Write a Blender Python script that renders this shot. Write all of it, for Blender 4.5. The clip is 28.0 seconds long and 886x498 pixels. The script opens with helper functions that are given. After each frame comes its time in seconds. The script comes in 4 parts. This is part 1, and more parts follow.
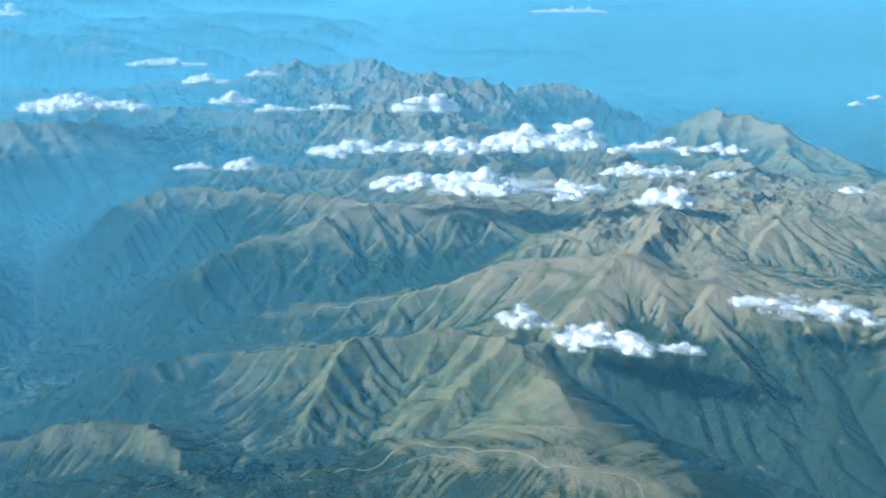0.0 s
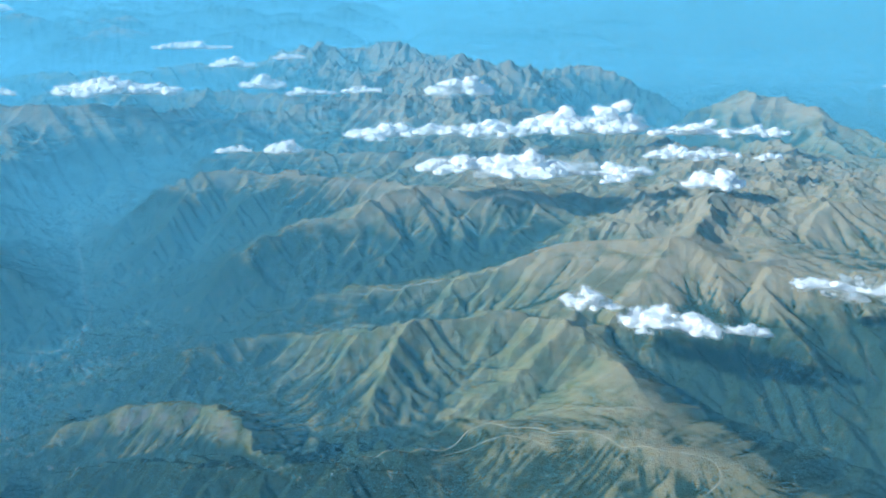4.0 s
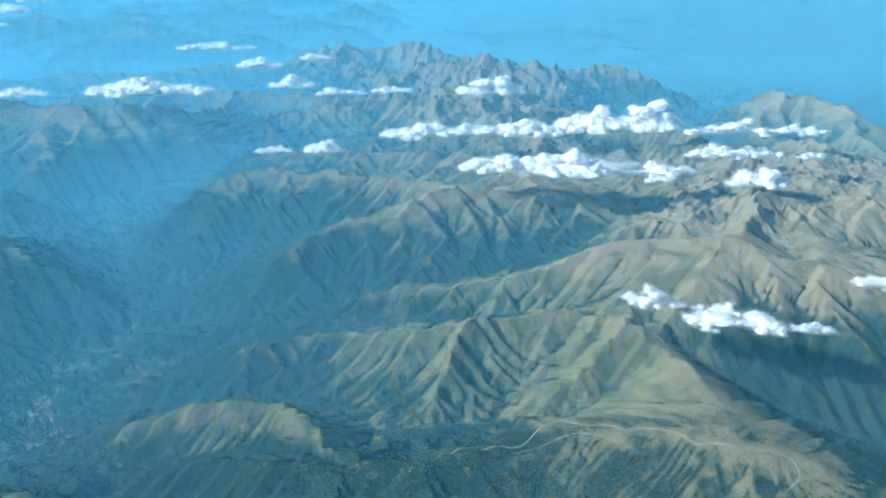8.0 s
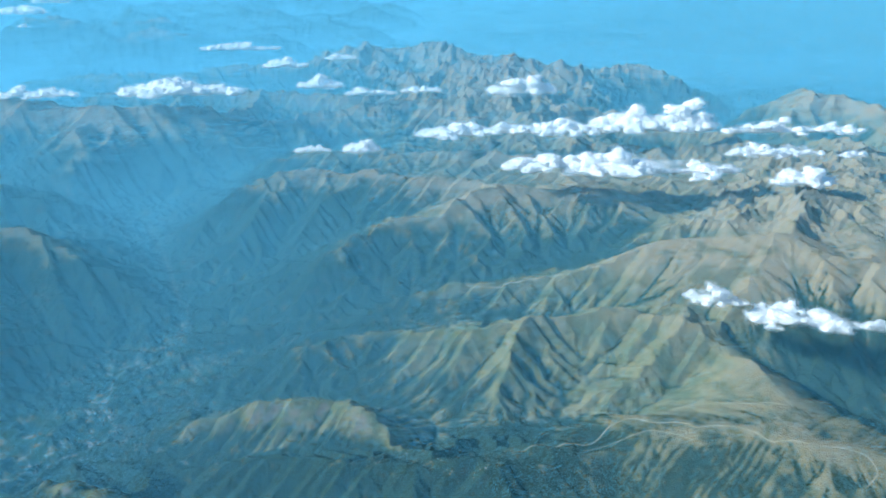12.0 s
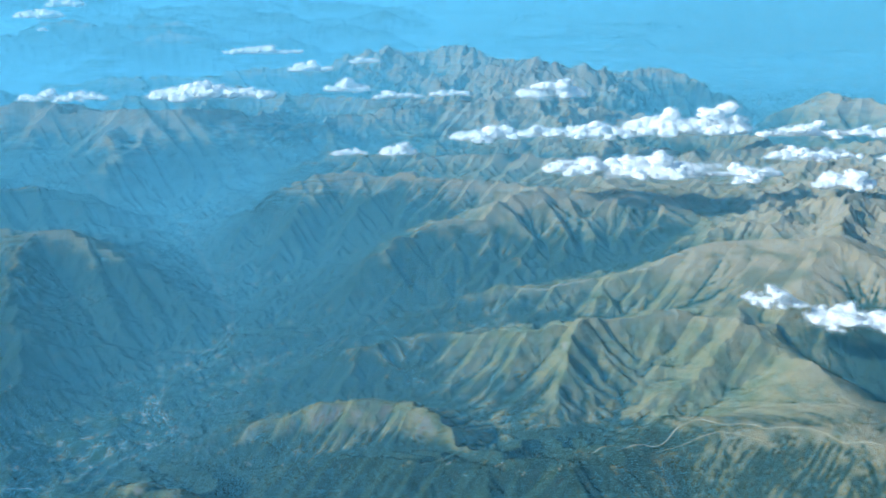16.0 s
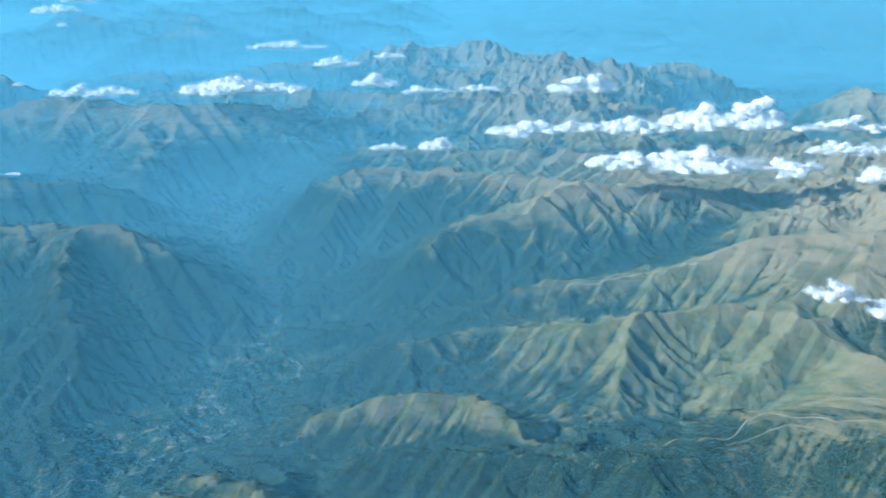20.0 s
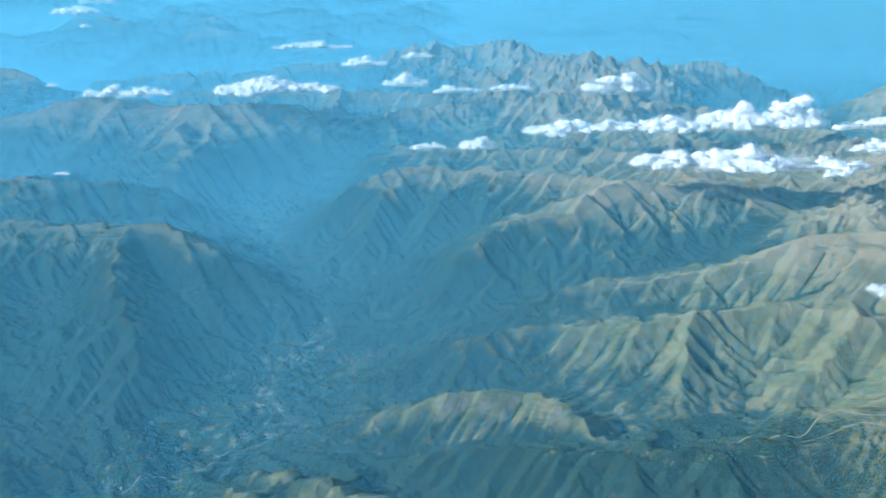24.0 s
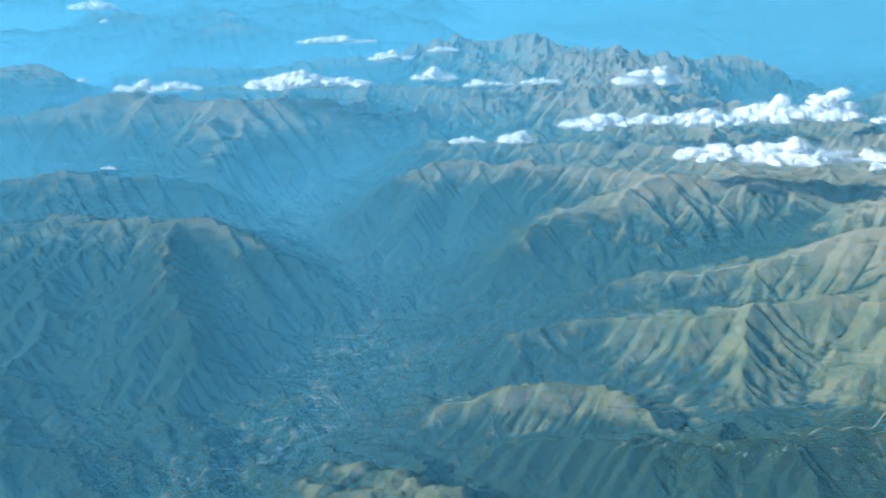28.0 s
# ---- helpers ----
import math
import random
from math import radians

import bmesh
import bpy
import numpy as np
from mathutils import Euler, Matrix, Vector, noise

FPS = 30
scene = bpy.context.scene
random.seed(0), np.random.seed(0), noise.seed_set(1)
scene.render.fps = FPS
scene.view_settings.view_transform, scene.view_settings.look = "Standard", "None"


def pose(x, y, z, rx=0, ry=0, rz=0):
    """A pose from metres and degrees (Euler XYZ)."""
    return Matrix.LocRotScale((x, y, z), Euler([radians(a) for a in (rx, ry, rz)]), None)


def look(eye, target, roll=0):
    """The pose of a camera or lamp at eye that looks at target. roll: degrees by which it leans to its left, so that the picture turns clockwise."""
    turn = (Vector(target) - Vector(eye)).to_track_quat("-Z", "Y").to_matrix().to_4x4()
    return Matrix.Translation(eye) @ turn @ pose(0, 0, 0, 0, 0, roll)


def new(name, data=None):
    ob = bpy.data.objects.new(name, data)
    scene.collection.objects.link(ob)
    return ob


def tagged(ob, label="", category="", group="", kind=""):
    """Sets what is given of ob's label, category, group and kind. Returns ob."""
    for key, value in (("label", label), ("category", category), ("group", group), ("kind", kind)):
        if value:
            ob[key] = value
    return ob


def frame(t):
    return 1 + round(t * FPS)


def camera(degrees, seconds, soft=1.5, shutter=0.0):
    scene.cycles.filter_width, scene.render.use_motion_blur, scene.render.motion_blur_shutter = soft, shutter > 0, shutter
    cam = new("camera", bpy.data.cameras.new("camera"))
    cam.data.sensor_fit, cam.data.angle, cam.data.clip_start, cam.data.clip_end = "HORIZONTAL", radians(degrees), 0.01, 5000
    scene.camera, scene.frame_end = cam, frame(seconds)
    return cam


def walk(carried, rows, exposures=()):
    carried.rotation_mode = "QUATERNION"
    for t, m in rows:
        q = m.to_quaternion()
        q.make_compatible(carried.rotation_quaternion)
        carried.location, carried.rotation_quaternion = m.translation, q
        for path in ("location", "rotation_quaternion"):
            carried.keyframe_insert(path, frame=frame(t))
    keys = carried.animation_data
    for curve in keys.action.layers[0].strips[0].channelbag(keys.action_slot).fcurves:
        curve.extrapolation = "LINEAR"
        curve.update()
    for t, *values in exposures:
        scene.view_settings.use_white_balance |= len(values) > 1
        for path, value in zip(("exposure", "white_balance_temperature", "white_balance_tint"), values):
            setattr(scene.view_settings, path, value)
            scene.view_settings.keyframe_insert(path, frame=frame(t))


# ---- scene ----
# The place is laid out at 1 : 40, so that a hundred and thirty kilometres of land fit into the
# camera's reach: one unit is forty metres, and z = 0 is sea level.
cam = camera(61.4, 28.0, soft=1.5)
METRES, EYE, TILT, LEAN, TURN = 160.0, 208.0, -22.0, 0.0, 0.0
ROWS = [
    (0.0, 0.0, 0.0, 0.0, 0.0, 0.0, -0.0),
    (0.5, -0.0176, 0.0003, -0.0011, 0.06, -0.17, 0.02),
    (1.0, -0.0351, 0.0001, -0.0015, 0.13, -0.4, 0.03),
    (1.5, -0.0526, 0.0, -0.0023, 0.2, -0.62, 0.03),
    (2.0, -0.0704, -0.0003, -0.0027, 0.27, -0.83, 0.03),
    (2.5, -0.088, -0.0003, -0.0038, 0.32, -0.97, 0.03),
    (3.0, -0.1057, -0.0007, -0.0046, 0.38, -1.07, 0.02),
    (3.5, -0.1233, -0.0014, -0.0046, 0.43, -1.16, 0.03),
    (5.5, -0.1958, -0.0055, -0.0062, 0.57, -1.27, 0.06),
    (6.0, -0.2132, -0.0074, -0.0066, 0.63, -1.26, 0.07),
    (6.5, -0.2309, -0.0079, -0.0076, 0.68, -1.19, 0.1),
    (7.0, -0.2491, -0.0095, -0.0077, 0.7, -1.15, 0.09),
    (7.5, -0.2673, -0.0108, -0.0085, 0.72, -1.14, 0.09),
    (8.0, -0.285, -0.0116, -0.0088, 0.74, -1.19, 0.12),
    (8.5, -0.3026, -0.0126, -0.0091, 0.78, -1.27, 0.14),
    (9.0, -0.3205, -0.0134, -0.0095, 0.81, -1.34, 0.16),
    (9.5, -0.3383, -0.0145, -0.0098, 0.85, -1.35, 0.16),
    (10.0, -0.3562, -0.0157, -0.0104, 0.88, -1.29, 0.16),
    (10.5, -0.3738, -0.0173, -0.0106, 0.92, -1.22, 0.18),
    (11.0, -0.392, -0.0186, -0.0109, 0.95, -1.2, 0.18),
    (11.5, -0.4099, -0.0198, -0.0117, 0.98, -1.19, 0.19),
    (12.0, -0.4275, -0.0209, -0.0116, 1.02, -1.2, 0.21),
    (12.5, -0.4452, -0.0221, -0.0121, 1.05, -1.17, 0.21),
    (14.5, -0.5166, -0.0286, -0.0131, 1.09, -0.98, 0.19),
    (15.0, -0.5344, -0.0298, -0.0136, 1.11, -0.95, 0.19),
    (15.5, -0.5521, -0.031, -0.0139, 1.12, -0.94, 0.18),
    (16.0, -0.571, -0.0326, -0.0143, 1.14, -0.93, 0.17),
    (16.5, -0.5888, -0.0339, -0.0149, 1.17, -0.92, 0.15),
    (17.0, -0.6064, -0.0351, -0.0153, 1.21, -0.9, 0.15),
    (17.5, -0.6241, -0.0367, -0.0155, 1.25, -0.86, 0.15),
    (18.0, -0.6419, -0.0381, -0.0158, 1.28, -0.8, 0.14),
    (18.5, -0.6597, -0.0394, -0.0162, 1.31, -0.85, 0.13),
    (19.0, -0.6776, -0.0401, -0.0171, 1.34, -0.99, 0.12),
    (19.5, -0.6952, -0.0411, -0.0174, 1.37, -1.14, 0.13),
    (20.0, -0.7133, -0.042, -0.0179, 1.41, -1.26, 0.14),
    (20.5, -0.731, -0.043, -0.0182, 1.48, -1.37, 0.16),
    (21.0, -0.7485, -0.0447, -0.0183, 1.55, -1.42, 0.18),
    (21.5, -0.7663, -0.0463, -0.0185, 1.61, -1.42, 0.18),
    (23.5, -0.8367, -0.0526, -0.0209, 1.83, -1.27, 0.19),
    (24.0, -0.8542, -0.0543, -0.0215, 1.88, -1.26, 0.2),
    (24.5, -0.8722, -0.0558, -0.0221, 1.91, -1.28, 0.21),
    (25.0, -0.89, -0.0576, -0.0226, 1.96, -1.33, 0.22),
    (25.5, -0.9077, -0.0594, -0.0229, 2.0, -1.39, 0.23),
    (26.0, -0.9255, -0.0611, -0.0231, 2.04, -1.44, 0.24),
    (26.5, -0.9433, -0.0628, -0.0234, 2.08, -1.48, 0.25),
    (27.0, -0.9613, -0.0648, -0.0234, 2.11, -1.53, 0.26),
    (27.5, -0.9793, -0.0665, -0.0237, 2.15, -1.62, 0.27),
    (28.0, -0.9969, -0.0682, -0.0242, 2.2, -1.66, 0.28),
]
walk(cam, [(t, pose(0, 0, EYE, TILT, LEAN, TURN) @ pose(METRES * x, METRES * y, METRES * z, 90 + pitch, roll, yaw)) for t, x, y, z, yaw, pitch, roll in ROWS],
     exposures=[(0.0, 0.58, 5500, 0), (28.0, 0.58, 5500, 0)])

# ------------------------------------------------------------------ light
SUN_DIR = Vector((-0.84, -0.20, 0.51)).normalized()      # towards the sun
sun = new("sun", bpy.data.lights.new("sun", "SUN"))
sun.data.energy, sun.data.angle, sun.data.color = 5.0, radians(0.53), (1.0, 0.95, 0.86)
sun.matrix_world = look(SUN_DIR * 900, (0, 0, 0))
world = bpy.data.worlds.new("world")
scene.world = world
world.use_nodes = True
wn = world.node_tree
sky = wn.nodes.new("ShaderNodeTexSky")
sky.sky_type, sky.sun_disc = "NISHITA", False
sky.sun_elevation = math.asin(SUN_DIR.z)
sky.sun_rotation = math.atan2(SUN_DIR.x, SUN_DIR.y)
sky.altitude, sky.air_density, sky.dust_density = 3000, 1.0, 0.6
back = wn.nodes["Background"]
back.inputs["Strength"].default_value = 0.11
wn.links.new(sky.outputs[0], back.inputs["Color"])


# ------------------------------------------------------------------ materials
class Nodes:
    """A short way to write a node material."""

    def __init__(self, name):
        self.mat = bpy.data.materials.new(name)
        self.mat.use_nodes = True
        self.tree = self.mat.node_tree
        self.tree.nodes.clear()
        self.out = self.tree.nodes.new("ShaderNodeOutputMaterial")

    def put(self, kind, _out=0, _op="", _ease="", _attribute="", **sockets):
        node = self.tree.nodes.new(kind)
        if _op:
            node.operation = _op
        if _ease:
            node.interpolation_type = _ease
        if _attribute:
            node.attribute_name = _attribute
        for key, value in sockets.items():
            key = int(key[1:]) if key[0] == "i" and key[1:].isdigit() else key.replace("_", " ")
            self.join(value, node.inputs[key])
        return node.outputs[_out]

    def join(self, value, socket):
        if isinstance(value, bpy.types.NodeSocket):
            self.tree.links.new(value, socket)
        else:
            socket.default_value = value

    def math(self, op, a, b=0.0, c=0.0):
        return self.put("ShaderNodeMath", _op=op, i0=a, i1=b, i2=c)

    def mix(self, fac, a, b):
        node = self.tree.nodes.new("ShaderNodeMix")
        node.data_type = "RGBA"
        self.join(fac, node.inputs[0]), self.join(a, node.inputs[6]), self.join(b, node.inputs[7])
        return node.outputs[2]

    def ramp(self, value, low, high):
        return self.put("ShaderNodeMapRange", _ease="SMOOTHSTEP", Value=value, From_Min=low, From_Max=high)

    def noise(self, where, scale, detail=4.0, rough=0.55, distortion=0.0):
        return self.put("ShaderNodeTexNoise", Vector=where, Scale=scale, Detail=detail, Roughness=rough, Distortion=distortion)


def rgb(r, g, b):
    return (r, g, b, 1.0)


def land_material():
    """Dry summer grass above the tree line, woods below it, bare rock on the steep."""
    n = Nodes("alpine_land")
    geo = n.tree.nodes.new("ShaderNodeNewGeometry")
    pos, normal = geo.outputs["Position"], geo.outputs["Normal"]
    xyz, nrm = n.tree.nodes.new("ShaderNodeSeparateXYZ"), n.tree.nodes.new("ShaderNodeSeparateXYZ")
    n.join(pos, xyz.inputs[0]), n.join(normal, nrm.inputs[0])
    z, up = xyz.outputs[2], nrm.outputs[2]
    wide, mid, fine = n.noise(pos, 0.02, 3), n.noise(pos, 0.09, 5, 0.6), n.noise(pos, 0.55, 5, 0.65)
    grain = n.noise(pos, 2.2, 3, 0.7)
    # grass
    grass = n.mix(n.ramp(mid, 0.35, 0.65), rgb(0.132, 0.152, 0.072), rgb(0.245, 0.222, 0.118))
    grass = n.mix(n.ramp(fine, 0.45, 0.75), grass, rgb(0.085, 0.105, 0.052))
    grass = n.mix(n.ramp(z, 46, 64), grass, rgb(0.290, 0.242, 0.160))
    scrub = n.noise(pos, 0.06, 6, 0.68, 0.8)
    grass = n.mix(n.math("MULTIPLY", n.ramp(scrub, 0.50, 0.60), 0.62), grass, rgb(0.085, 0.105, 0.058))
    grass = n.mix(n.ramp(n.math("ADD", z, n.math("MULTIPLY", mid, 14.0)), 76, 90), grass, rgb(0.21, 0.20, 0.17))
    tufts = n.noise(pos, 1.1, 4, 0.7, 0.5)
    grass = n.mix(n.math("MULTIPLY", n.ramp(tufts, 0.55, 0.66), 0.5), grass, rgb(0.080, 0.095, 0.055))
    # woods
    wood = n.mix(n.ramp(grain, 0.3, 0.7), rgb(0.020, 0.040, 0.027), rgb(0.042, 0.068, 0.042))
    wood = n.mix(n.ramp(fine, 0.58, 0.9), wood, rgb(0.078, 0.098, 0.056))
    spots = n.noise(pos, 0.33, 6, 0.72, 0.6)
    wood = n.mix(n.ramp(n.math("ADD", spots, n.math("MULTIPLY", wide, 0.25)), 0.72, 0.80), wood, rgb(0.20, 0.19, 0.115))
    # rock
    rock = n.mix(n.ramp(fine, 0.3, 0.7), rgb(0.165, 0.148, 0.115), rgb(0.34, 0.29, 0.215))
    line = n.math("ADD", z, n.math("MULTIPLY", n.math("SUBTRACT", wide, 0.5), 30.0))
    line = n.math("ADD", line, n.math("MULTIPLY", n.math("SUBTRACT", mid, 0.5), 28.0))
    line = n.math("ADD", line, n.math("MULTIPLY", n.math("SUBTRACT", fine, 0.5), 24.0))
    # woods climb along the gullies where runoff gathers, which also darkens these creases
    flow_log = n.put("ShaderNodeAttribute", _out=2, _attribute="runoff")
    line = n.math("SUBTRACT", line, n.math("MULTIPLY", n.math("SUBTRACT", flow_log, 1.6), 3.0))
    trees = n.put("ShaderNodeAttribute", _out=2, _attribute="tree_line")
    bare = n.ramp(n.math("SUBTRACT", line, trees), -2, 7)
    col = n.mix(bare, wood, grass)
    steep = n.ramp(n.math("ADD", up, n.math("MULTIPLY", n.math("SUBTRACT", fine, 0.5), 0.5)), 0.66, 0.50)
    steep = n.math("MULTIPLY", steep, n.math("ADD", n.math("MULTIPLY", bare, 0.75), 0.25))
    col = n.mix(steep, col, rock)
    bump = n.put("ShaderNodeBump", Strength=0.75, Distance=1.1, Height=n.math("ADD", fine, n.math("MULTIPLY", grain, 0.35)))
    n.join(n.put("ShaderNodeBsdfDiffuse", Color=col, Roughness=0.6, Normal=bump), n.out.inputs[0])
    return n.mat


def valley_material():
    """Valley floor: fields and meadows between woods."""
    n = Nodes("valley_floor")
    pos = n.put("ShaderNodeNewGeometry")
    wide, mid, grain = n.noise(pos, 0.035, 4, 0.6), n.noise(pos, 0.14, 5, 0.6), n.noise(pos, 2.0, 3, 0.7)
    cells = n.put("ShaderNodeTexVoronoi", _out=1, Vector=pos, Scale=0.32)
    tone = n.put("ShaderNodeSeparateColor", Color=cells)
    field = n.mix(n.ramp(tone, 0.3, 0.9), rgb(0.035, 0.065, 0.028), rgb(0.11, 0.12, 0.058))
    field = n.mix(n.ramp(tone, 0.82, 0.90), field, rgb(0.22, 0.20, 0.13))
    wood = n.mix(n.ramp(grain, 0.3, 0.7), rgb(0.018, 0.036, 0.024), rgb(0.038, 0.066, 0.036))
    tilled = n.ramp(n.math("ADD", wide, n.math("MULTIPLY", n.math("SUBTRACT", mid, 0.5), 0.9)), 0.47, 0.56)
    col = n.mix(tilled, wood, field)
    bump = n.put("ShaderNodeBump", Strength=0.35, Distance=0.3, Height=grain)
    n.join(n.put("ShaderNodeBsdfDiffuse", Color=col, Roughness=0.6, Normal=bump), n.out.inputs[0])
    return n.mat


def plain_material(name, low, high, scale=1.0):
    """A dull surface whose colour varies between two tones."""
    n = Nodes(name)
    spots = n.noise(n.put("ShaderNodeNewGeometry"), scale, 4, 0.6)
    n.join(n.put("ShaderNodeBsdfDiffuse", Color=n.mix(n.ramp(spots, 0.3, 0.7), rgb(*low), rgb(*high)), Roughness=0.5), n.out.inputs[0])
    return n.mat


def haze_material():
    """Haze blue put into a surface colour; it scatters the sun's light to both sides."""
    n = Nodes("haze")
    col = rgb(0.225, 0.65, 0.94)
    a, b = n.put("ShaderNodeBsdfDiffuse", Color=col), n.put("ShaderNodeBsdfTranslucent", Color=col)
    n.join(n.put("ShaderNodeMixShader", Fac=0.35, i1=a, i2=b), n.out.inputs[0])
    return n.mat


def cloud_material(name, gap, spread=0.25):
    """White cloud; gap: how much of it is torn open."""
    n = Nodes(name)
    pos = n.put("ShaderNodeNewGeometry")
    fine, torn = n.noise(pos, 0.6, 6, 0.65), n.noise(pos, 0.35, 6, 0.7)
    bump = n.put("ShaderNodeBump", Strength=0.35, Distance=1.0, Height=fine)
    a = n.put("ShaderNodeSubsurfaceScattering", Color=rgb(0.97, 0.97, 0.97), Scale=2.5, Radius=(1.0, 1.0, 1.0), Normal=bump)
    b = n.put("ShaderNodeBsdfTranslucent", Color=rgb(0.95, 0.96, 0.97))
    body = n.put("ShaderNodeMixShader", Fac=spread, i1=a, i2=b)
    open_part = n.ramp(torn, 0.72 - gap, 0.86 - gap * 0.6)
    n.join(n.put("ShaderNodeMixShader", Fac=open_part, i1=body, i2=n.put("ShaderNodeBsdfTransparent")), n.out.inputs[0])
    return n.mat


GROWTH, HAZE, CLOUD, THIN = land_material(), haze_material(), cloud_material("cloud", -0.3), cloud_material("thin_cloud", 0.2)
SCREE = plain_material("scree", (0.10, 0.11, 0.07), (0.24, 0.22, 0.15), 0.5)
VALLEY, VAPOUR = valley_material(), cloud_material("vapour", -0.3, 0.5)
DIRT, GRAVEL = plain_material("dirt_track", (0.26, 0.235, 0.15), (0.46, 0.41, 0.3), 0.3), plain_material("river_gravel", (0.08, 0.11, 0.1), (0.5, 0.49, 0.45), 0.25)
PLASTER, ROOF = plain_material("house_wall", (0.30, 0.28, 0.23), (0.48, 0.45, 0.38), 3.0), plain_material("house_roof", (0.26, 0.19, 0.15), (0.44, 0.38, 0.33), 2.0)


# ------------------------------------------------------------------ the lie of the land
rng = random.Random(7)


def lattice(ix, iy, seed):
    h = (ix.astype(np.int64) * 374761393 + iy.astype(np.int64) * 668265263 + seed * 1442695041) & 0x7FFFFFFF
    h = ((h ^ (h >> 13)) * 1274126177) & 0x7FFFFFFF
    return ((h ^ (h >> 16)) & 0xFFFF) / 32767.5 - 1.0


def value_noise(x, y, seed):
    fx, fy = np.floor(x), np.floor(y)
    u, v = x - fx, y - fy
    u, v = u * u * u * (u * (u * 6 - 15) + 10), v * v * v * (v * (v * 6 - 15) + 10)
    a, b = lattice(fx, fy, seed), lattice(fx + 1, fy, seed)
    c, d = lattice(fx, fy + 1, seed), lattice(fx + 1, fy + 1, seed)
    return (a + (b - a) * u) * (1 - v) + (c + (d - c) * u) * v


def fbm(x, y, size, octaves, seed, ridged=False):
    total, amp, norm = 0.0, 1.0, 0.0
    for k in range(octaves):
        ca, sa = math.cos(0.6 * k), math.sin(0.6 * k)
        f = 2.03 ** k / size
        w = value_noise((x * ca - y * sa) * f + 17.3 * k, (x * sa + y * ca) * f - 9.1 * k, seed + k)
        total = total + amp * ((1 - 2 * np.abs(w)) if ridged else w)
        norm += amp
        amp *= 0.5
    return total / norm


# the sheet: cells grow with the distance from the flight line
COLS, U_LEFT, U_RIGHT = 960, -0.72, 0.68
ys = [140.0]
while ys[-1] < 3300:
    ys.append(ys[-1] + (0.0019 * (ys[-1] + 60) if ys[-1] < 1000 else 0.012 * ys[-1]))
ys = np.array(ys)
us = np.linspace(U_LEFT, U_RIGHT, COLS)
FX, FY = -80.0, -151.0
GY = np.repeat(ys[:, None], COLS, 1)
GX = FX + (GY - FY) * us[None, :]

# the plan: crest lines, valley lines and the river's level, all as (x, y, z)
MOUNTAINS, TREES, ROUGH, CRESTS, VALLEYS = [], [70.0], [1.0], [], []


def mountain(label, crests, trees=45.0, rough=1.0):
    """One mountain: its crest lines and spurs, its tree line and how broken it is."""
    MOUNTAINS.append(label), TREES.append(trees), ROUGH.append(rough)
    CRESTS.extend((pts, len(MOUNTAINS)) for pts in crests)


def valley(*pts):
    VALLEYS.append(list(pts))


# near: the front hill, the pyramid and the comb ridge
mountain("grassy front hill with pale dirt tracks and dark scrub",
         [[(-22, 213, 51.7), (3, 207, 54), (28, 198, 56), (42, 190, 57), (63, 191, 54), (78, 174, 50), (95, 152, 46)],
          [(28, 198, 56), (28, 180, 51.5), (22, 160, 44)], [(-22, 213, 51), (-17, 189, 44), (-22, 168, 38)], [(42, 190, 57), (48, 213, 54.2)]], trees=50.5, rough=0.1)
mountain("wooded shoulder below a pale road",
         [[(-22, 213, 51.7), (-34, 205, 49), (-45, 199, 48.3), (-57, 200, 47), (-75, 194, 47), (-97, 199, 43.5), (-120, 205, 40), (-140, 200, 35), (-160, 203, 28)],
          [(-75, 194, 47), (-78, 178, 42), (-80, 160, 36)]], trees=62)
mountain("bare comb-like ridge round a gullied bowl",
         [[(-175, 292, 20), (-153, 291, 28.6), (-132, 289.5, 34.2), (-103, 298.5, 35), (-84, 289, 38.7), (-70, 281.5, 44.7), (-54, 276, 47.5), (-40, 274, 52.2), (-22, 280, 49.5), (-1, 281, 52.4), (14, 280, 54), (27, 274, 57.3), (40, 268, 54)],
          [(-40, 274, 52), (-44, 262, 47), (-48, 255, 46.4), (-52, 244, 39), (-50, 233, 31)],
          [(27, 274, 57), (15, 263, 51), (3.4, 252, 46), (-7, 240.7, 41), (-16, 231, 37)],
          [(-1, 281, 52), (-8, 269, 45), (-13, 260, 39)], [(-22, 280, 49.3), (-27, 268, 44), (-30, 256, 38.5)],
          [(-70, 281, 44), (-76, 268, 35), (-82, 252, 28)], [(-103, 298, 35), (-111, 280, 28.5), (-116, 264, 22)], [(-132, 289, 34), (-141, 275, 28), (-147, 262, 21)],
          [(14, 280, 54), (10, 270, 50), (6, 262, 45.5)]], trees=33, rough=0.8)
mountain("smooth sharp-edged pyramid peak of dry grass",
         [[(38, 255, 48.5), (41, 244, 54.5), (42, 238.5, 57.8), (45, 226, 55.8), (48, 213.5, 54.3)], [(42, 238.5, 57.6), (28, 229, 51.5), (12, 222, 47), (-6, 219, 45.5)]], trees=33, rough=0.12)
# the middle ground
mountain("low wooded terrace ridge with pale clearings",
         [[(-158, 318, 22), (-128, 321.5, 28.8), (-101, 324.5, 34.5), (-86, 328, 42), (-61, 326, 44), (-30, 327, 47.5), (5, 327.5, 55.2)], [(-25, 327, 48), (-25, 312, 44.2)]], trees=42)
mountain("smooth rounded grassy dome behind the comb ridge",
         [[(5, 327.5, 55.2), (18, 334, 60.5), (31, 338.5, 64.8), (46, 338, 66), (57, 337, 66.6), (72, 330, 70), (84, 328, 72.2), (93, 329, 70.5), (104.5, 355.5, 71.6)],
          [(84, 328, 72), (70, 309.5, 65), (50, 285, 57), (40, 268, 53.5), (38, 255, 48.5)], [(18, 334, 60), (15, 303, 49)]], trees=48, rough=0.22)
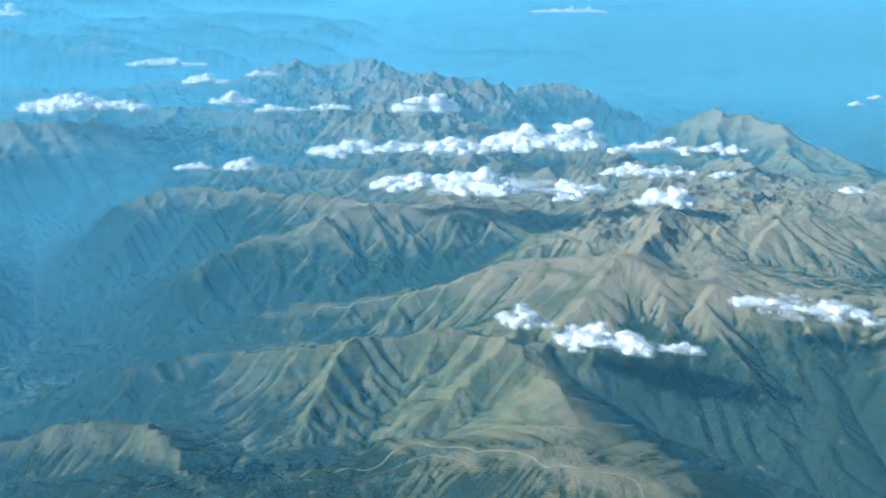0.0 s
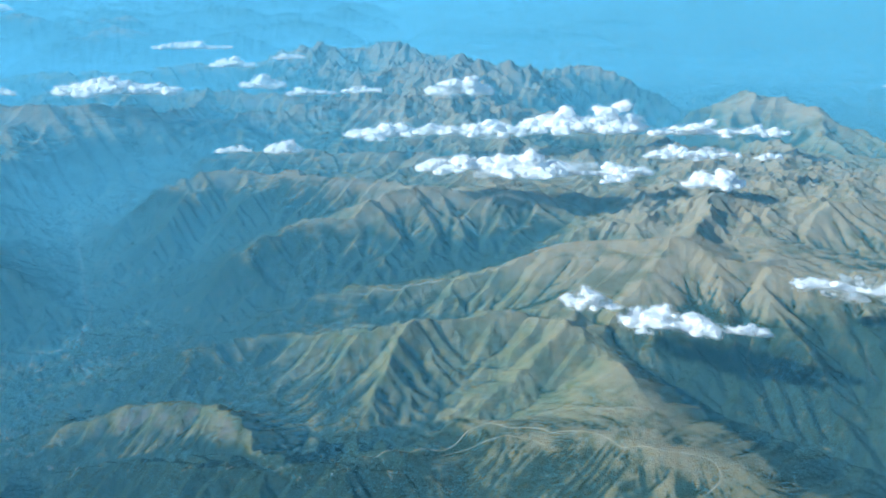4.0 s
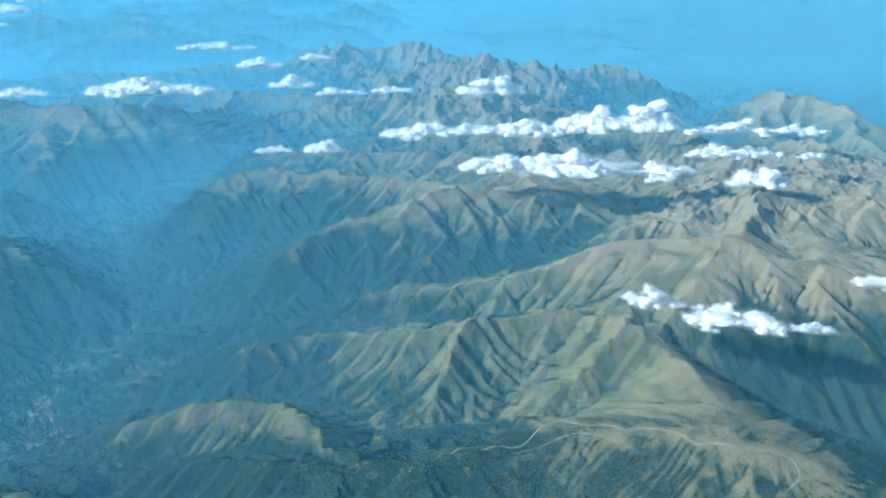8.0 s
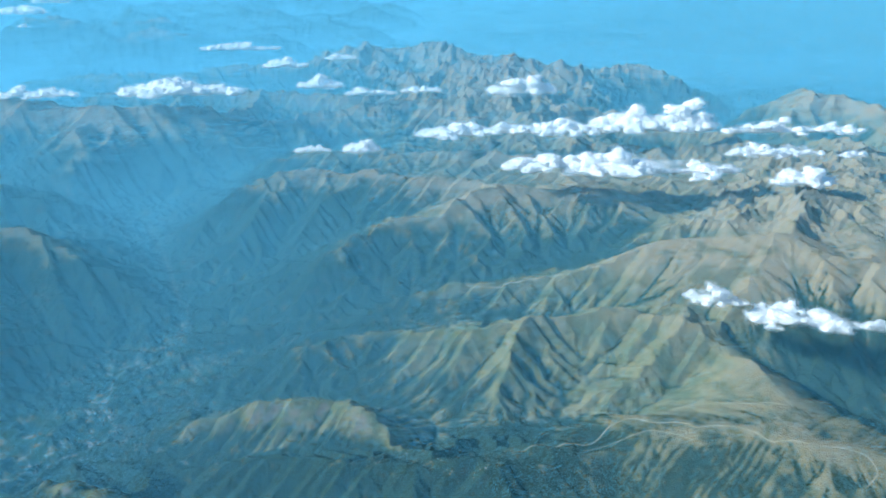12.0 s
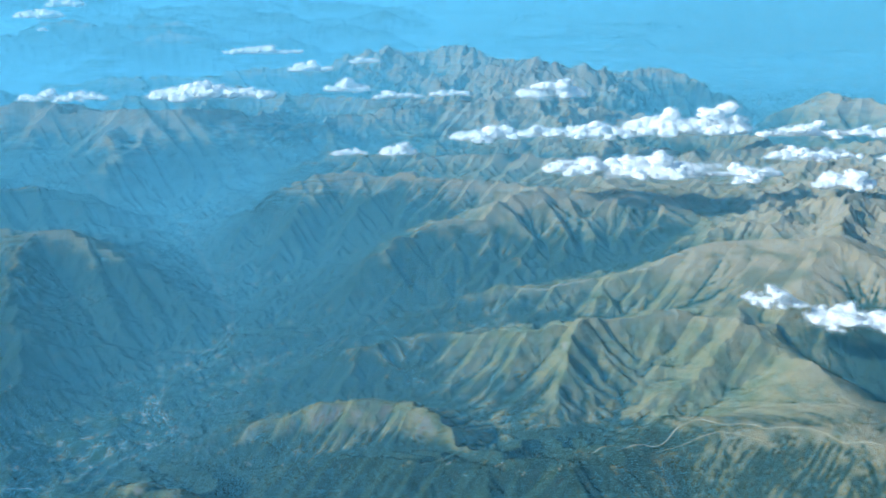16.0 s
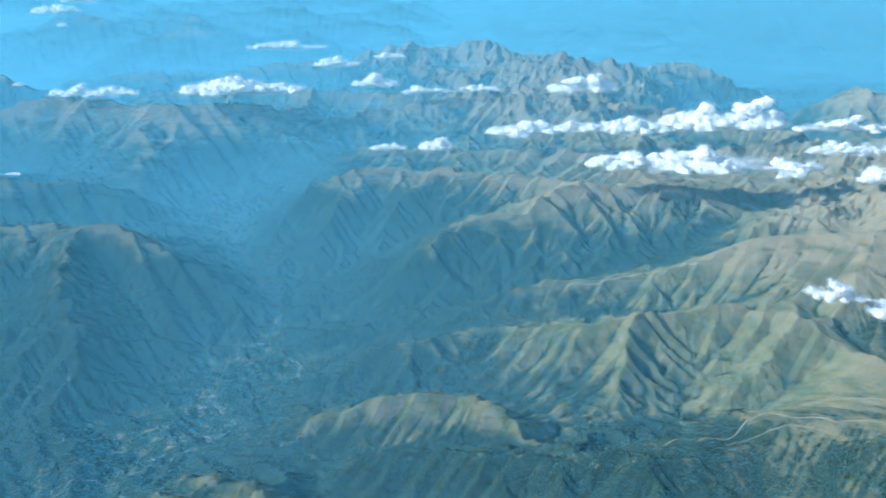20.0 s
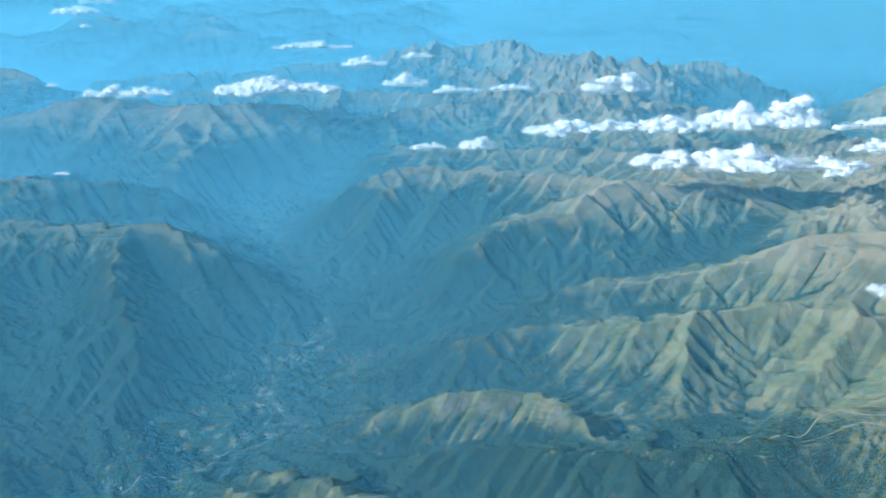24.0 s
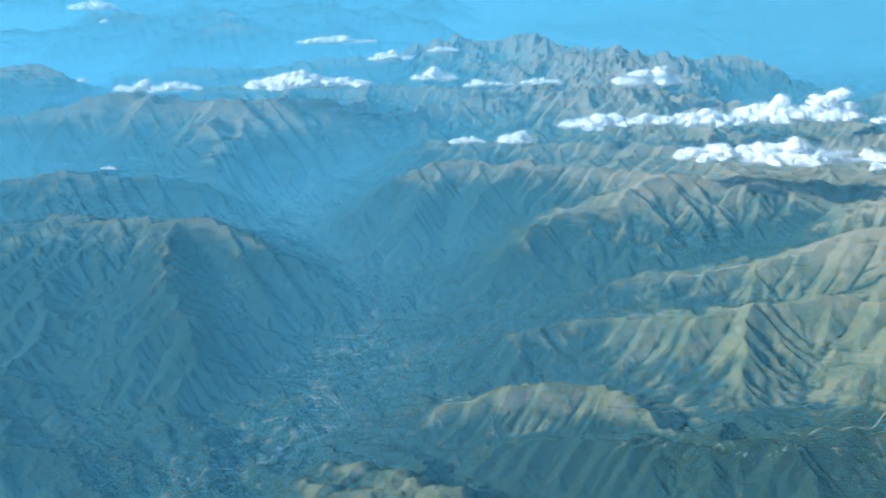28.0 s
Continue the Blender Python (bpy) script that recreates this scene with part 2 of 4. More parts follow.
mountain("broad brown upland with forested lower slopes and pale gullies",
         [[(84, 328, 72), (99, 305, 67), (110, 307, 65.8), (134, 295, 62.6), (155, 285, 54.6), (180, 285, 55.5), (215, 288, 60), (270, 300, 62)],
          [(110, 307, 65.8), (139, 339, 61.5), (160, 368, 63.2), (180, 376, 70.5), (240, 400, 66)],
          [(99, 305, 67), (92, 285, 56), (86, 267, 47.4), (80, 255, 42)], [(117, 289, 60), (119.5, 266, 48.6), (112, 246, 40)], [(134, 295, 62), (141, 266, 43.5), (140, 240, 37.5), (138, 224, 35.5)],
          [(180, 285, 55), (176, 258, 46), (172, 228, 39)], [(215, 288, 60), (212, 250, 50), (205, 215, 42)]], trees=52, rough=0.5)
mountain("grey craggy upland broken by cliffs and hollows",
         [[(104.5, 355.5, 71.6), (117, 372, 71.8), (127, 378, 74), (150, 384, 66), (166, 380, 64), (180, 376, 70.5)],
          [(58, 375, 59.5), (80, 385, 60), (99, 402.5, 61), (127, 378, 74)],
          [(127, 378, 74), (150, 412, 64), (173, 439, 66), (200, 500, 60), (215, 560, 56)],
          [(200, 500, 60), (130, 505, 62), (70, 515, 60), (40, 545, 60)], [(173, 439, 66), (215, 465, 63), (265, 507, 53), (300, 480, 56), (340, 470, 56)],
          [(180, 376, 70.5), (230, 420, 62), (290, 430, 58)]], trees=44, rough=1.5)
mountain("dark pointed summit with a long descending ridge",
         [[(195, 690, 39), (223, 700, 52), (249, 695, 64), (260, 676, 66.5), (269, 674, 67), (284, 668, 60), (308, 650, 53), (325, 600, 47), (340, 560, 46), (400, 520, 40)],
          [(249, 695, 64), (225, 650, 56), (205, 600, 54)], [(269, 674, 67), (286, 611, 61), (272, 565, 52), (265, 507, 53)]], trees=44, rough=0.9)
mountain("broad tan mountain with a dark cliff below its shoulder",
         [[(-150, 350, 35.5), (-134, 365, 48), (-118, 377, 50), (-101, 390.5, 53.2), (-85, 390, 54.6), (-72, 396, 58), (-58, 404, 62.8), (-38, 412, 65.5), (-22, 422, 61), (-10, 429, 57.5), (0, 420, 61), (12.4, 414.6, 63.8), (30, 411, 60), (50, 409, 55.5)],
          [(-85, 390, 54), (-88, 377, 46), (-92, 358, 36)], [(-58, 404, 62.5), (-54, 388, 54), (-52, 368, 43), (-50, 354, 39.5)], [(-30, 414, 63), (-22, 396, 53), (-18, 378, 44)],
          [(12.4, 414.6, 63.8), (6, 396, 52), (2, 380, 43)], [(30, 411, 60), (30, 396, 52)], [(-118, 377, 50), (-120, 358, 38)], [(-101, 390, 53), (-106, 366, 40), (-108, 350, 34)]], trees=49, rough=0.9)
mountain("long grassy ridge with furrowed forested flanks",
         [[(-240, 432, 27), (-228, 448, 38), (-212, 464, 51), (-198, 471.5, 56.4), (-176, 470, 59), (-154, 469, 60), (-123, 458, 60.6), (-95, 447, 60.5), (-70, 438, 61.5), (-47, 431, 63), (-38, 412, 65.5)],
          [(-198, 471, 56), (-204, 446, 43), (-210, 422, 30)], [(-176, 470, 59), (-186, 441, 46), (-192, 415, 32), (-192, 400, 26)], [(-154, 469, 60), (-157, 440, 46), (-163, 415, 34)],
          [(-123, 458, 60), (-128, 438, 47)], [(-140, 465, 60), (-142, 440, 45)]], trees=52, rough=0.95)
mountain("narrow pale ridge behind the long grassy ridge",
         [[(-225, 560, 38), (-202, 563, 50), (-165, 552, 52), (-129, 542, 53.5), (-100.7, 534.5, 54.2), (-87, 527, 53.6), (-68, 516, 56.5), (-50, 511, 57), (-20, 498, 60), (5, 485, 58), (40, 470, 55)]], trees=46)
# the left side
mountain("blue forested mountain above the river bend",
         [[(-470, 400, 44), (-443, 395, 45), (-421, 395, 47), (-399, 400, 52), (-372, 392, 48), (-348, 385, 52), (-334, 379, 53), (-321, 376, 56.8), (-303, 372, 52.2), (-287, 368, 47), (-271, 364, 42.2), (-255, 362, 35), (-235, 354, 27), (-207, 340.5, 18.6)],
          [(-321, 376, 56.5), (-324, 350, 50), (-326.5, 325, 45), (-315, 315, 42.5), (-302.6, 306, 40.8), (-292, 299, 37), (-282, 292, 34.6), (-283.5, 267, 28.6), (-288, 248, 22)],
          [(-271, 364, 42), (-258, 344, 28)],
          [(-348, 385, 52), (-372, 365, 46), (-387, 357, 44.6), (-395, 325, 38), (-400, 290, 32), (-395, 255, 27)], [(-302, 306, 40), (-312, 285, 31), (-318, 268, 25)], [(-399, 400, 52), (-440, 350, 42), (-470, 310, 36)]], trees=48, rough=1.0)
mountain("hazy wooded ridge on the far side of the valley",
         [[(-560, 470, 42), (-520, 470, 45), (-487, 470, 47), (-462, 470, 50), (-434, 468, 57), (-430, 462, 56.5), (-405, 473, 49), (-382, 478, 45.4), (-365, 482, 46.6), (-350, 485.5, 46.8), (-333, 480, 36), (-312, 474, 20)],
          [(-430, 462, 56), (-440, 435, 45)], [(-382, 478, 45), (-378, 455, 36)], [(-350, 485, 46), (-340, 462, 32)]], trees=51)
mountain("sunlit rocky crest casting a dark shadow",
         [[(-215, 241, 15), (-203, 242, 18), (-190, 240, 22.5), (-165, 238, 31), (-154, 236, 36.5), (-144.3, 234, 41), (-137.6, 237.6, 42.8), (-124, 236, 44.2), (-114.4, 233.4, 44.4), (-99.6, 226, 45.5), (-96, 223, 41), (-89, 218, 36)],
          [(-137, 237, 42.5), (-136, 224, 30.5)], [(-124, 236, 44), (-122, 223, 33)], [(-114, 233, 44), (-109, 221, 34.5)], [(-154, 236, 36), (-155, 224, 26.5)], [(-124, 236, 44), (-126, 250, 29)], [(-154, 236, 36), (-160, 250, 24.5)]], trees=29, rough=0.9)
mountain("low wooded crest with pale rock ribs",
         [[(-235, 212, 16), (-219, 206, 25), (-210, 200, 33.5), (-200, 195, 39.5), (-190, 190, 40), (-181, 184, 42.4), (-165, 178, 42), (-143, 170, 41), (-125, 158, 38)], [(-200, 195, 39), (-203, 182, 32)], [(-181, 184, 42), (-184, 168, 33)]], trees=36)
mountain("wooded foothills scattered with farms",
         [[(-395, 255, 27), (-365, 235, 25), (-340, 215, 24), (-315, 214, 22.6), (-290, 190, 19)], [(-288, 248, 22), (-266, 231, 21), (-255, 205, 17)]], trees=70)
# far
mountain("hazy bare mountain with a pale lit summit",
         [[(-610, 640, 46), (-560, 640, 52), (-490, 645, 69), (-460, 648, 69), (-435, 650, 72), (-407, 640, 66), (-367, 631, 69), (-341, 637, 67), (-321, 637, 69), (-293, 625, 63), (-269, 615, 60.6), (-230, 624.5, 51)],
          [(-366, 630, 68), (-364.7, 616, 65.3), (-350, 590, 60), (-341, 565, 58), (-350, 543, 51.8), (-356, 520, 40)], [(-407, 640, 66), (-392.4, 602.6, 58), (-400, 565, 48)], [(-293, 625, 63), (-294, 605, 49.8), (-290, 575, 36)], [(-460, 648, 69), (-455, 600, 54)]], trees=49)
mountain("rocky grey slopes beneath the clouds",
         [[(-230, 624, 51), (-200, 645, 55), (-166, 655, 58), (-136, 649, 57), (-122.6, 658, 61), (-97, 660, 63), (-59, 634, 70.2), (-26, 640, 65), (5, 650, 68), (35, 640, 65), (100, 600, 56), (150, 560, 56)],
          [(-122, 657, 60), (-119, 620, 50), (-112, 585, 44)], [(-59, 634, 70), (-60, 590, 57), (-40, 560, 55)], [(5, 650, 68), (0, 600, 56), (10, 560, 54)], [(35, 640, 65), (50, 590, 55)]], trees=47, rough=1.8)
mountain("jagged blue-grey rock range with steep faces",
         [[(-90, 790, 66), (-58, 775, 75), (-40, 760, 79), (-27.7, 751, 85.5), (-16, 762, 74), (0, 785, 73), (15, 800, 76), (30, 800, 73), (45, 792, 72), (59.5, 788, 72.6), (72, 783, 64), (85, 795, 57), (111.8, 807.5, 53.5)],
          [(-27.7, 751, 85), (-36, 720, 72), (-48, 680, 66), (-59, 634, 70)], [(15, 800, 75), (10, 730, 66), (5, 650, 67)], [(59.5, 788, 72), (60, 740, 60), (70, 690, 50)], [(-90, 790, 66), (-100, 730, 60), (-97, 660, 63)]], trees=56, rough=2.4)
mountain("high blue-grey mountain wall with a broad summit",
         [[(-300, 930, 44), (-257, 930, 52), (-214, 930, 64), (-185, 928, 70), (-167, 926.5, 74.5), (-150, 926, 71), (-133, 926, 72), (-116, 925, 67), (-103, 925, 74), (-92, 925, 77.5), (-80, 920, 73), (-60, 905, 72), (-40, 880, 68), (30, 870, 60)],
          [(-167, 926, 74), (-160, 850, 62), (-137, 760, 56)], [(-92, 925, 77), (-90, 850, 66), (-90, 790, 66)], [(-40, 880, 68), (-30, 820, 62)], [(-214, 930, 64), (-215, 860, 52)]], trees=56, rough=2.4)
mountain("hazy middle ranges below the mountain wall",
         [[(-600, 900, 40), (-470, 880, 50), (-400, 905, 46), (-330, 930, 54), (-257, 930, 52)], [(-460, 770, 46), (-430, 770, 48), (-350, 790, 56), (-280, 760, 52), (-210, 740, 57), (-160, 720, 54), (-122, 658, 60)],
          [(-280, 760, 52), (-262, 690, 54), (-269, 620, 59)], [(-350, 790, 56), (-345, 720, 48)]], trees=42, rough=1.5)
mountain("pointed blue summit at the end of the range",
         [[(30, 870, 58), (91, 840, 52), (114, 833, 56), (127, 833, 62), (135.8, 833.5, 66), (147.8, 831, 60.5), (170, 815, 53), (188, 800, 43), (215, 785, 30)], [(136, 833, 65), (140, 790, 46)]], trees=52, rough=2.0)
RIVER = [(-320, 535, 17), (-301, 505, 15.5), (-284, 481, 15), (-262, 440, 17), (-240, 400, 19), (-226, 370, 19), (-212, 348, 17.5), (-212, 332, 16.4), (-224, 308, 15), (-229, 289, 14.2), (-227, 271, 13), (-213, 254, 11.2), (-228, 232, 12.5), (-245, 222, 13), (-269, 208, 13.6), (-300, 180, 12), (-330, 150, 10)]
valley(*RIVER)
valley((-5, 268, 43), (-12, 260, 39), (-19.4, 252, 35.4), (-28, 238, 31.5), (-38, 229, 29.5), (-52, 226, 30.5), (-69, 226.5, 31.2), (-78, 238, 28), (-92, 252, 25), (-118, 257, 20), (-160, 262, 17.5), (-205, 268, 15))
valley((15, 302, 48.5), (-10, 304, 43), (-41, 308.5, 36.8), (-70, 307, 33), (-100, 312, 29), (-140, 306, 24), (-190, 303, 20), (-224, 305, 15.5))
valley((75, 416, 57), (48, 401, 52), (25, 385, 45), (2, 369.4, 39), (-18, 358, 38.5), (-41.5, 348, 38.4), (-70, 345, 36), (-100, 340, 32), (-131, 337, 28.5), (-165, 335, 23), (-205, 334, 17.5))
valley((-75, 424, 55), (-105, 425, 47), (-134, 424, 38.5), (-160, 402, 29), (-190, 385, 24), (-217, 372, 20.5))
valley((-160, 452, 40), (-174, 436, 30), (-178, 415, 27), (-185, 390, 24.5))
valley((-244, 318, 17), (-250, 300, 15.8), (-256, 284, 14.9), (-251, 266, 14), (-246, 250, 13.6), (-252, 236, 13.6))
valley((-305, 360, 46), (-291, 340, 37), (-270, 318, 26.5), (-250, 302, 17))
valley((-336, 366, 48), (-338, 342, 40), (-346, 312, 32.8))
valley((33, 251, 48), (18, 243, 44.5), (6, 234, 40.5), (-10, 227, 36), (-28, 229, 31))
valley((-30, 462, 52), (-80, 478, 47), (-120, 498, 44), (-169, 512, 39), (-210, 510, 30), (-250, 500, 21), (-285, 488, 16))
valley((40, 285, 51), (55, 262, 46), (74, 244, 38), (91, 233.5, 33.6), (113, 222, 30.5), (140, 206, 28.5), (170, 192, 27), (230, 170, 24))
valley((-95, 215, 33), (-115, 216, 31), (-136, 219, 28.8), (-160, 220, 25), (-189, 227, 20), (-228, 232, 12.8))
valley((-110, 180, 35), (-140, 185, 33), (-165, 195, 28), (-195, 212, 21), (-240, 221, 13.2))
valley((-352, 352, 38), (-346, 312, 32.6), (-338, 282, 26), (-328, 255, 22.5), (-313, 240, 20), (-290, 222, 15), (-269, 208, 13.8))
valley((-450, 425, 38), (-410, 432, 34), (-370, 432, 29), (-320, 440, 22), (-265, 445, 17.2))
valley((-600, 550, 34), (-520, 545, 33), (-440, 535, 33), (-390, 515, 28), (-340, 505, 20), (-301, 505, 15.6))
valley((-130, 600, 44), (-185, 600, 40), (-240, 590, 33), (-280, 565, 26), (-320, 535, 17.5))
valley((90, 430, 58), (100, 470, 54), (60, 492, 52), (10, 530, 50), (-60, 555, 49), (-120, 575, 45), (-185, 600, 40.5))
valley((120, 320, 60), (118, 345, 59), (90, 360, 57), (62, 356, 54), (30, 360, 47), (2, 369, 39.5))
valley((150, 355, 59), (190, 340, 55), (230, 340, 54))

# a plain grid under the near and middle country
STEP, X0, Y0, NX, NY = 1.3, -650.0, 130.0, 848, 680


def strung(pts, gap):
    """Points along a line, gap apart, as arrays x, y, z."""
    out = []
    for a, b in zip(pts, pts[1:]):
        n = max(1, int(math.dist(a[:2], b[:2]) / gap))
        out.extend([a[j] + (b[j] - a[j]) * i / n for j in range(3)] for i in range(n))
    return np.array(out + [list(pts[-1])])


marks, owners, crest_only = [], [], []
for pts, who in CRESTS:
    p = strung(pts, 0.7)
    p[:, 2] -= 0.55 * ROUGH[who] * (1 + fbm(p[:, 0], p[:, 1], 9.0 + 6.0 * (pts[0][1] > 600), 3, 71 + who)) - 0.4
    marks.append(p), owners.append(np.full(len(p), who)), crest_only.append(p)
for pts in VALLEYS:
    p = strung(pts, 0.7)
    p[:, 0] += 3.0 * fbm(p[:, 0], p[:, 1], 30, 2, 91)
    marks.append(p)
marks, crest_only, owners = np.concatenate(marks), np.concatenate(crest_only), np.concatenate(owners)


def nearest(points):
    """For every second cell: which of the points lies nearest, and how far, by spreading outwards."""
    ny, nx, gap = NY // 2, NX // 2, STEP * 2
    best, dist = np.full((ny, nx), -1), np.full((ny, nx), 1e9)
    gx, gy = X0 + gap * np.arange(nx)[None, :], Y0 + gap * np.arange(ny)[:, None]
    c = np.clip(((points[:, 0] - X0) / gap).round().astype(int), 0, nx - 1)
    r = np.clip(((points[:, 1] - Y0) / gap).round().astype(int), 0, ny - 1)
    best[r, c] = np.arange(len(points))
    dist[r, c] = 0.0
    for jump in (64, 32, 16, 8, 4, 2, 1, 1):
        for dy in (-jump, 0, jump):
            for dx in (-jump, 0, jump):
                if dx or dy:
                    a = np.s_[max(dy, 0):ny + min(dy, 0), max(dx, 0):nx + min(dx, 0)]
                    b = np.s_[max(-dy, 0):ny + min(-dy, 0), max(-dx, 0):nx + min(-dx, 0)]
                    near = best[b]
                    d = np.where(near >= 0, np.hypot(points[near, 0] - (gx + 0 * gy)[a], points[near, 1] - (gy + 0 * gx)[a]), 1e9)
                    win = d < dist[a]
                    best[a][win], dist[a][win] = near[win], d[win]
    return best, dist


near_crest, crest_far = nearest(crest_only)
OWNER = owners[near_crest]
# in the far country the hollows lie as deep as their distance from the crests allows
hr, hc = np.nonzero((crest_far > 30) & (Y0 + 2 * STEP * np.arange(NY // 2)[:, None] > 560))
hollow = np.stack((X0 + 2 * STEP * hc, Y0 + 2 * STEP * hr, np.maximum(crest_only[near_crest[hr, hc], 2] - 0.62 * crest_far[hr, hc], 12 + 0.0 * hr)), 1)
hr, hc = np.nonzero((crest_far > 70) & (Y0 + 2 * STEP * np.arange(NY // 2)[:, None] <= 560))
low_ground = np.stack((X0 + 2 * STEP * hc, Y0 + 2 * STEP * hr, np.maximum(crest_only[near_crest[hr, hc], 2] - 0.5 * crest_far[hr, hc], 14 + 0.0 * hr)), 1)
marks = np.concatenate((marks, hollow, low_ground))


def spread(swell):
    """The large form of the land: slopes strung between crests and valleys, from a coarse grid to the fine one."""
    form = None
    for level, rounds in ((16, 300), (8, 160), (4, 100), (2, 60), (1, 24)):
        nx, ny, gap = -(-NX // level), -(-NY // level), STEP * level
        c = np.clip(((marks[:, 0] - X0) / gap).round().astype(int), 0, nx - 1)
        r = np.clip(((marks[:, 1] - Y0) / gap).round().astype(int), 0, ny - 1)
        many = np.bincount(r * nx + c, minlength=nx * ny)
        fixed = (many > 0).reshape(ny, nx)
        value = (np.bincount(r * nx + c, marks[:, 2], nx * ny) / np.maximum(many, 1)).reshape(ny, nx)
        if form is None:
            form = np.full((ny, nx), 30.0)
        else:
            form = np.repeat(np.repeat(form, 2, 0), 2, 1)[:ny, :nx]
        form[fixed] = value[fixed]
        for k in range(rounds):
            e = np.pad(form, 1, mode="edge")
            form = 0.25 * (e[:-2, 1:-1] + e[2:, 1:-1] + e[1:-1, :-2] + e[1:-1, 2:]) + swell * gap * gap * 0.25
            form[fixed] = value[fixed]
    return form


def blurred(a, reach):
    """a, averaged over reach cells, three times."""
    for k in range(3):
        for axis in (0, 1):
            e = np.cumsum(np.pad(a, [(reach + 1, reach) if i == axis else (0, 0) for i in (0, 1)], mode="edge"), axis)
            a = (np.take(e, np.arange(2 * reach + 1, e.shape[axis]), axis) - np.take(e, np.arange(0, e.shape[axis] - 2 * reach - 1), axis)) / (2 * reach + 1)
    return a


def carved(land, rounds, force, talus):
    """Running water cuts gullies and spurs into the slopes. Also gives how much water passes each cell."""
    ny, nx = land.shape
    index = np.arange(ny * nx).reshape(ny, nx)
    water = None
    for k in range(rounds):
        steep, down = np.full((ny, nx), 1e-4), index.copy()
        low = np.full((ny, nx), 1e9)
        for dy in (-1, 0, 1):
            for dx in (-1, 0, 1):
                if dx or dy:
                    a = np.s_[max(dy, 0):ny + min(dy, 0), max(dx, 0):nx + min(dx, 0)]
                    b = np.s_[max(-dy, 0):ny + min(-dy, 0), max(-dx, 0):nx + min(-dx, 0)]
                    s = (land[a] - land[b]) / (1.0 if dx == 0 or dy == 0 else 1.4142)
                    win = s > steep[a]
                    steep[a][win], down[a][win] = s[win], index[b][win]
                    low[a] = np.minimum(low[a], land[b])
        flat = down.ravel()
        pit = flat == index.ravel()
        if k % 2 == 0 or k == rounds - 1:
            water, jump = np.ones(ny * nx), flat.copy()
            ended = pit.copy()
            for j in range(9):
                water = water + np.bincount(jump[~ended], water[~ended], ny * nx)
                ended = ended | pit[jump]
                jump = flat[jump] if j == 0 else jump[jump]
        pull = (force * np.clip(np.sqrt(water) - 0.7, 0, 16)).reshape(ny, nx)
        below = land.ravel()[down]
        cut = np.minimum((land + pull * below) / (1 + pull), below + talus)
        land = np.where(pit.reshape(ny, nx), np.minimum(land + 0.3, low + 0.02), cut)
    return land, np.log2(water).reshape(ny, nx)


PX, PY = np.meshgrid(X0 + STEP * np.arange(NX), Y0 + STEP * np.arange(NY))
FORM = spread(0.002)
near_owner = np.repeat(np.repeat(OWNER, 2, 0), 2, 1)
broken = blurred(np.array(ROUGH)[near_owner], 6)
deep = np.clip(np.repeat(np.repeat(crest_far, 2, 0), 2, 1) / 8.0, 0.25, 1)
# first the large spurs and side valleys, on a coarse grid
wide_step = 3
few = np.s_[::wide_step, ::wide_step]
coarse = FORM[few] + broken[few] * deep[few] * (5.5 * fbm(PX[few], PY[few], 60, 3, 31) + 3.5 * fbm(PX[few], PY[few], 24, 3, 33))
coarse, _ = carved(coarse, 26, 0.07, 0.82 * STEP * wide_step)


def sampled(field, x, y, x0=X0, y0=Y0, step=STEP):
    """A field of a plain grid, read between its cells."""
    u, v = np.clip((x - x0) / step, 0, field.shape[1] - 1.001), np.clip((y - y0) / step, 0, field.shape[0] - 1.001)
    i, j = u.astype(int), v.astype(int)
    u, v = u - i, v - j
    return (field[j, i] * (1 - u) + field[j, i + 1] * u) * (1 - v) + (field[j + 1, i] * (1 - u) + field[j + 1, i + 1] * u) * v


spurs = sampled(coarse, PX, PY, step=STEP * wide_step)
spurs = FORM + np.clip(0.95 * broken, 0.05, 1.0) * (spurs - FORM)
rugged = spurs + broken * deep * (1.6 * fbm(PX, PY, 19, 4, 32) + 1.0 * fbm(PX, PY, 11, 4, 41, ridged=True))
LAND, WATER = carved(rugged, 20, 0.045, 1.1)
worn = np.clip(0.55 * broken, 0.03, 0.9)
LAND = worn * LAND + (1 - worn) * (0.5 * rugged + 0.5 * spurs)
for k in range(2):
    LAND = LAND + blurred(FORM - LAND, 12)
    # the crests keep their height
    cr = np.clip(((crest_only[:, 1] - Y0) / STEP).round().astype(int), 0, NY - 1)
    cc = np.clip(((crest_only[:, 0] - X0) / STEP).round().astype(int), 0, NX - 1)
    lack = np.clip(FORM[cr, cc] - LAND[cr, cc], 0, 6)[near_crest] * np.exp(-(crest_far / 4.5) ** 2)
    LAND = LAND + blurred(np.repeat(np.repeat(lack, 2, 0), 2, 1), 1)
# gravel and silt fill the main valley
path = strung(RIVER, 1.0)
near_river, river_far = nearest(path)
silt = np.repeat(np.repeat(path[near_river, 2] + 0.10 * np.maximum(river_far - 6, 0), 2, 0), 2, 1) - 0.5
FILL = np.repeat(np.repeat(river_far < 46, 2, 0), 2, 1) & (LAND < silt + 1.2)
LAND = np.where(FILL, silt + 0.35 * (LAND - silt), LAND)

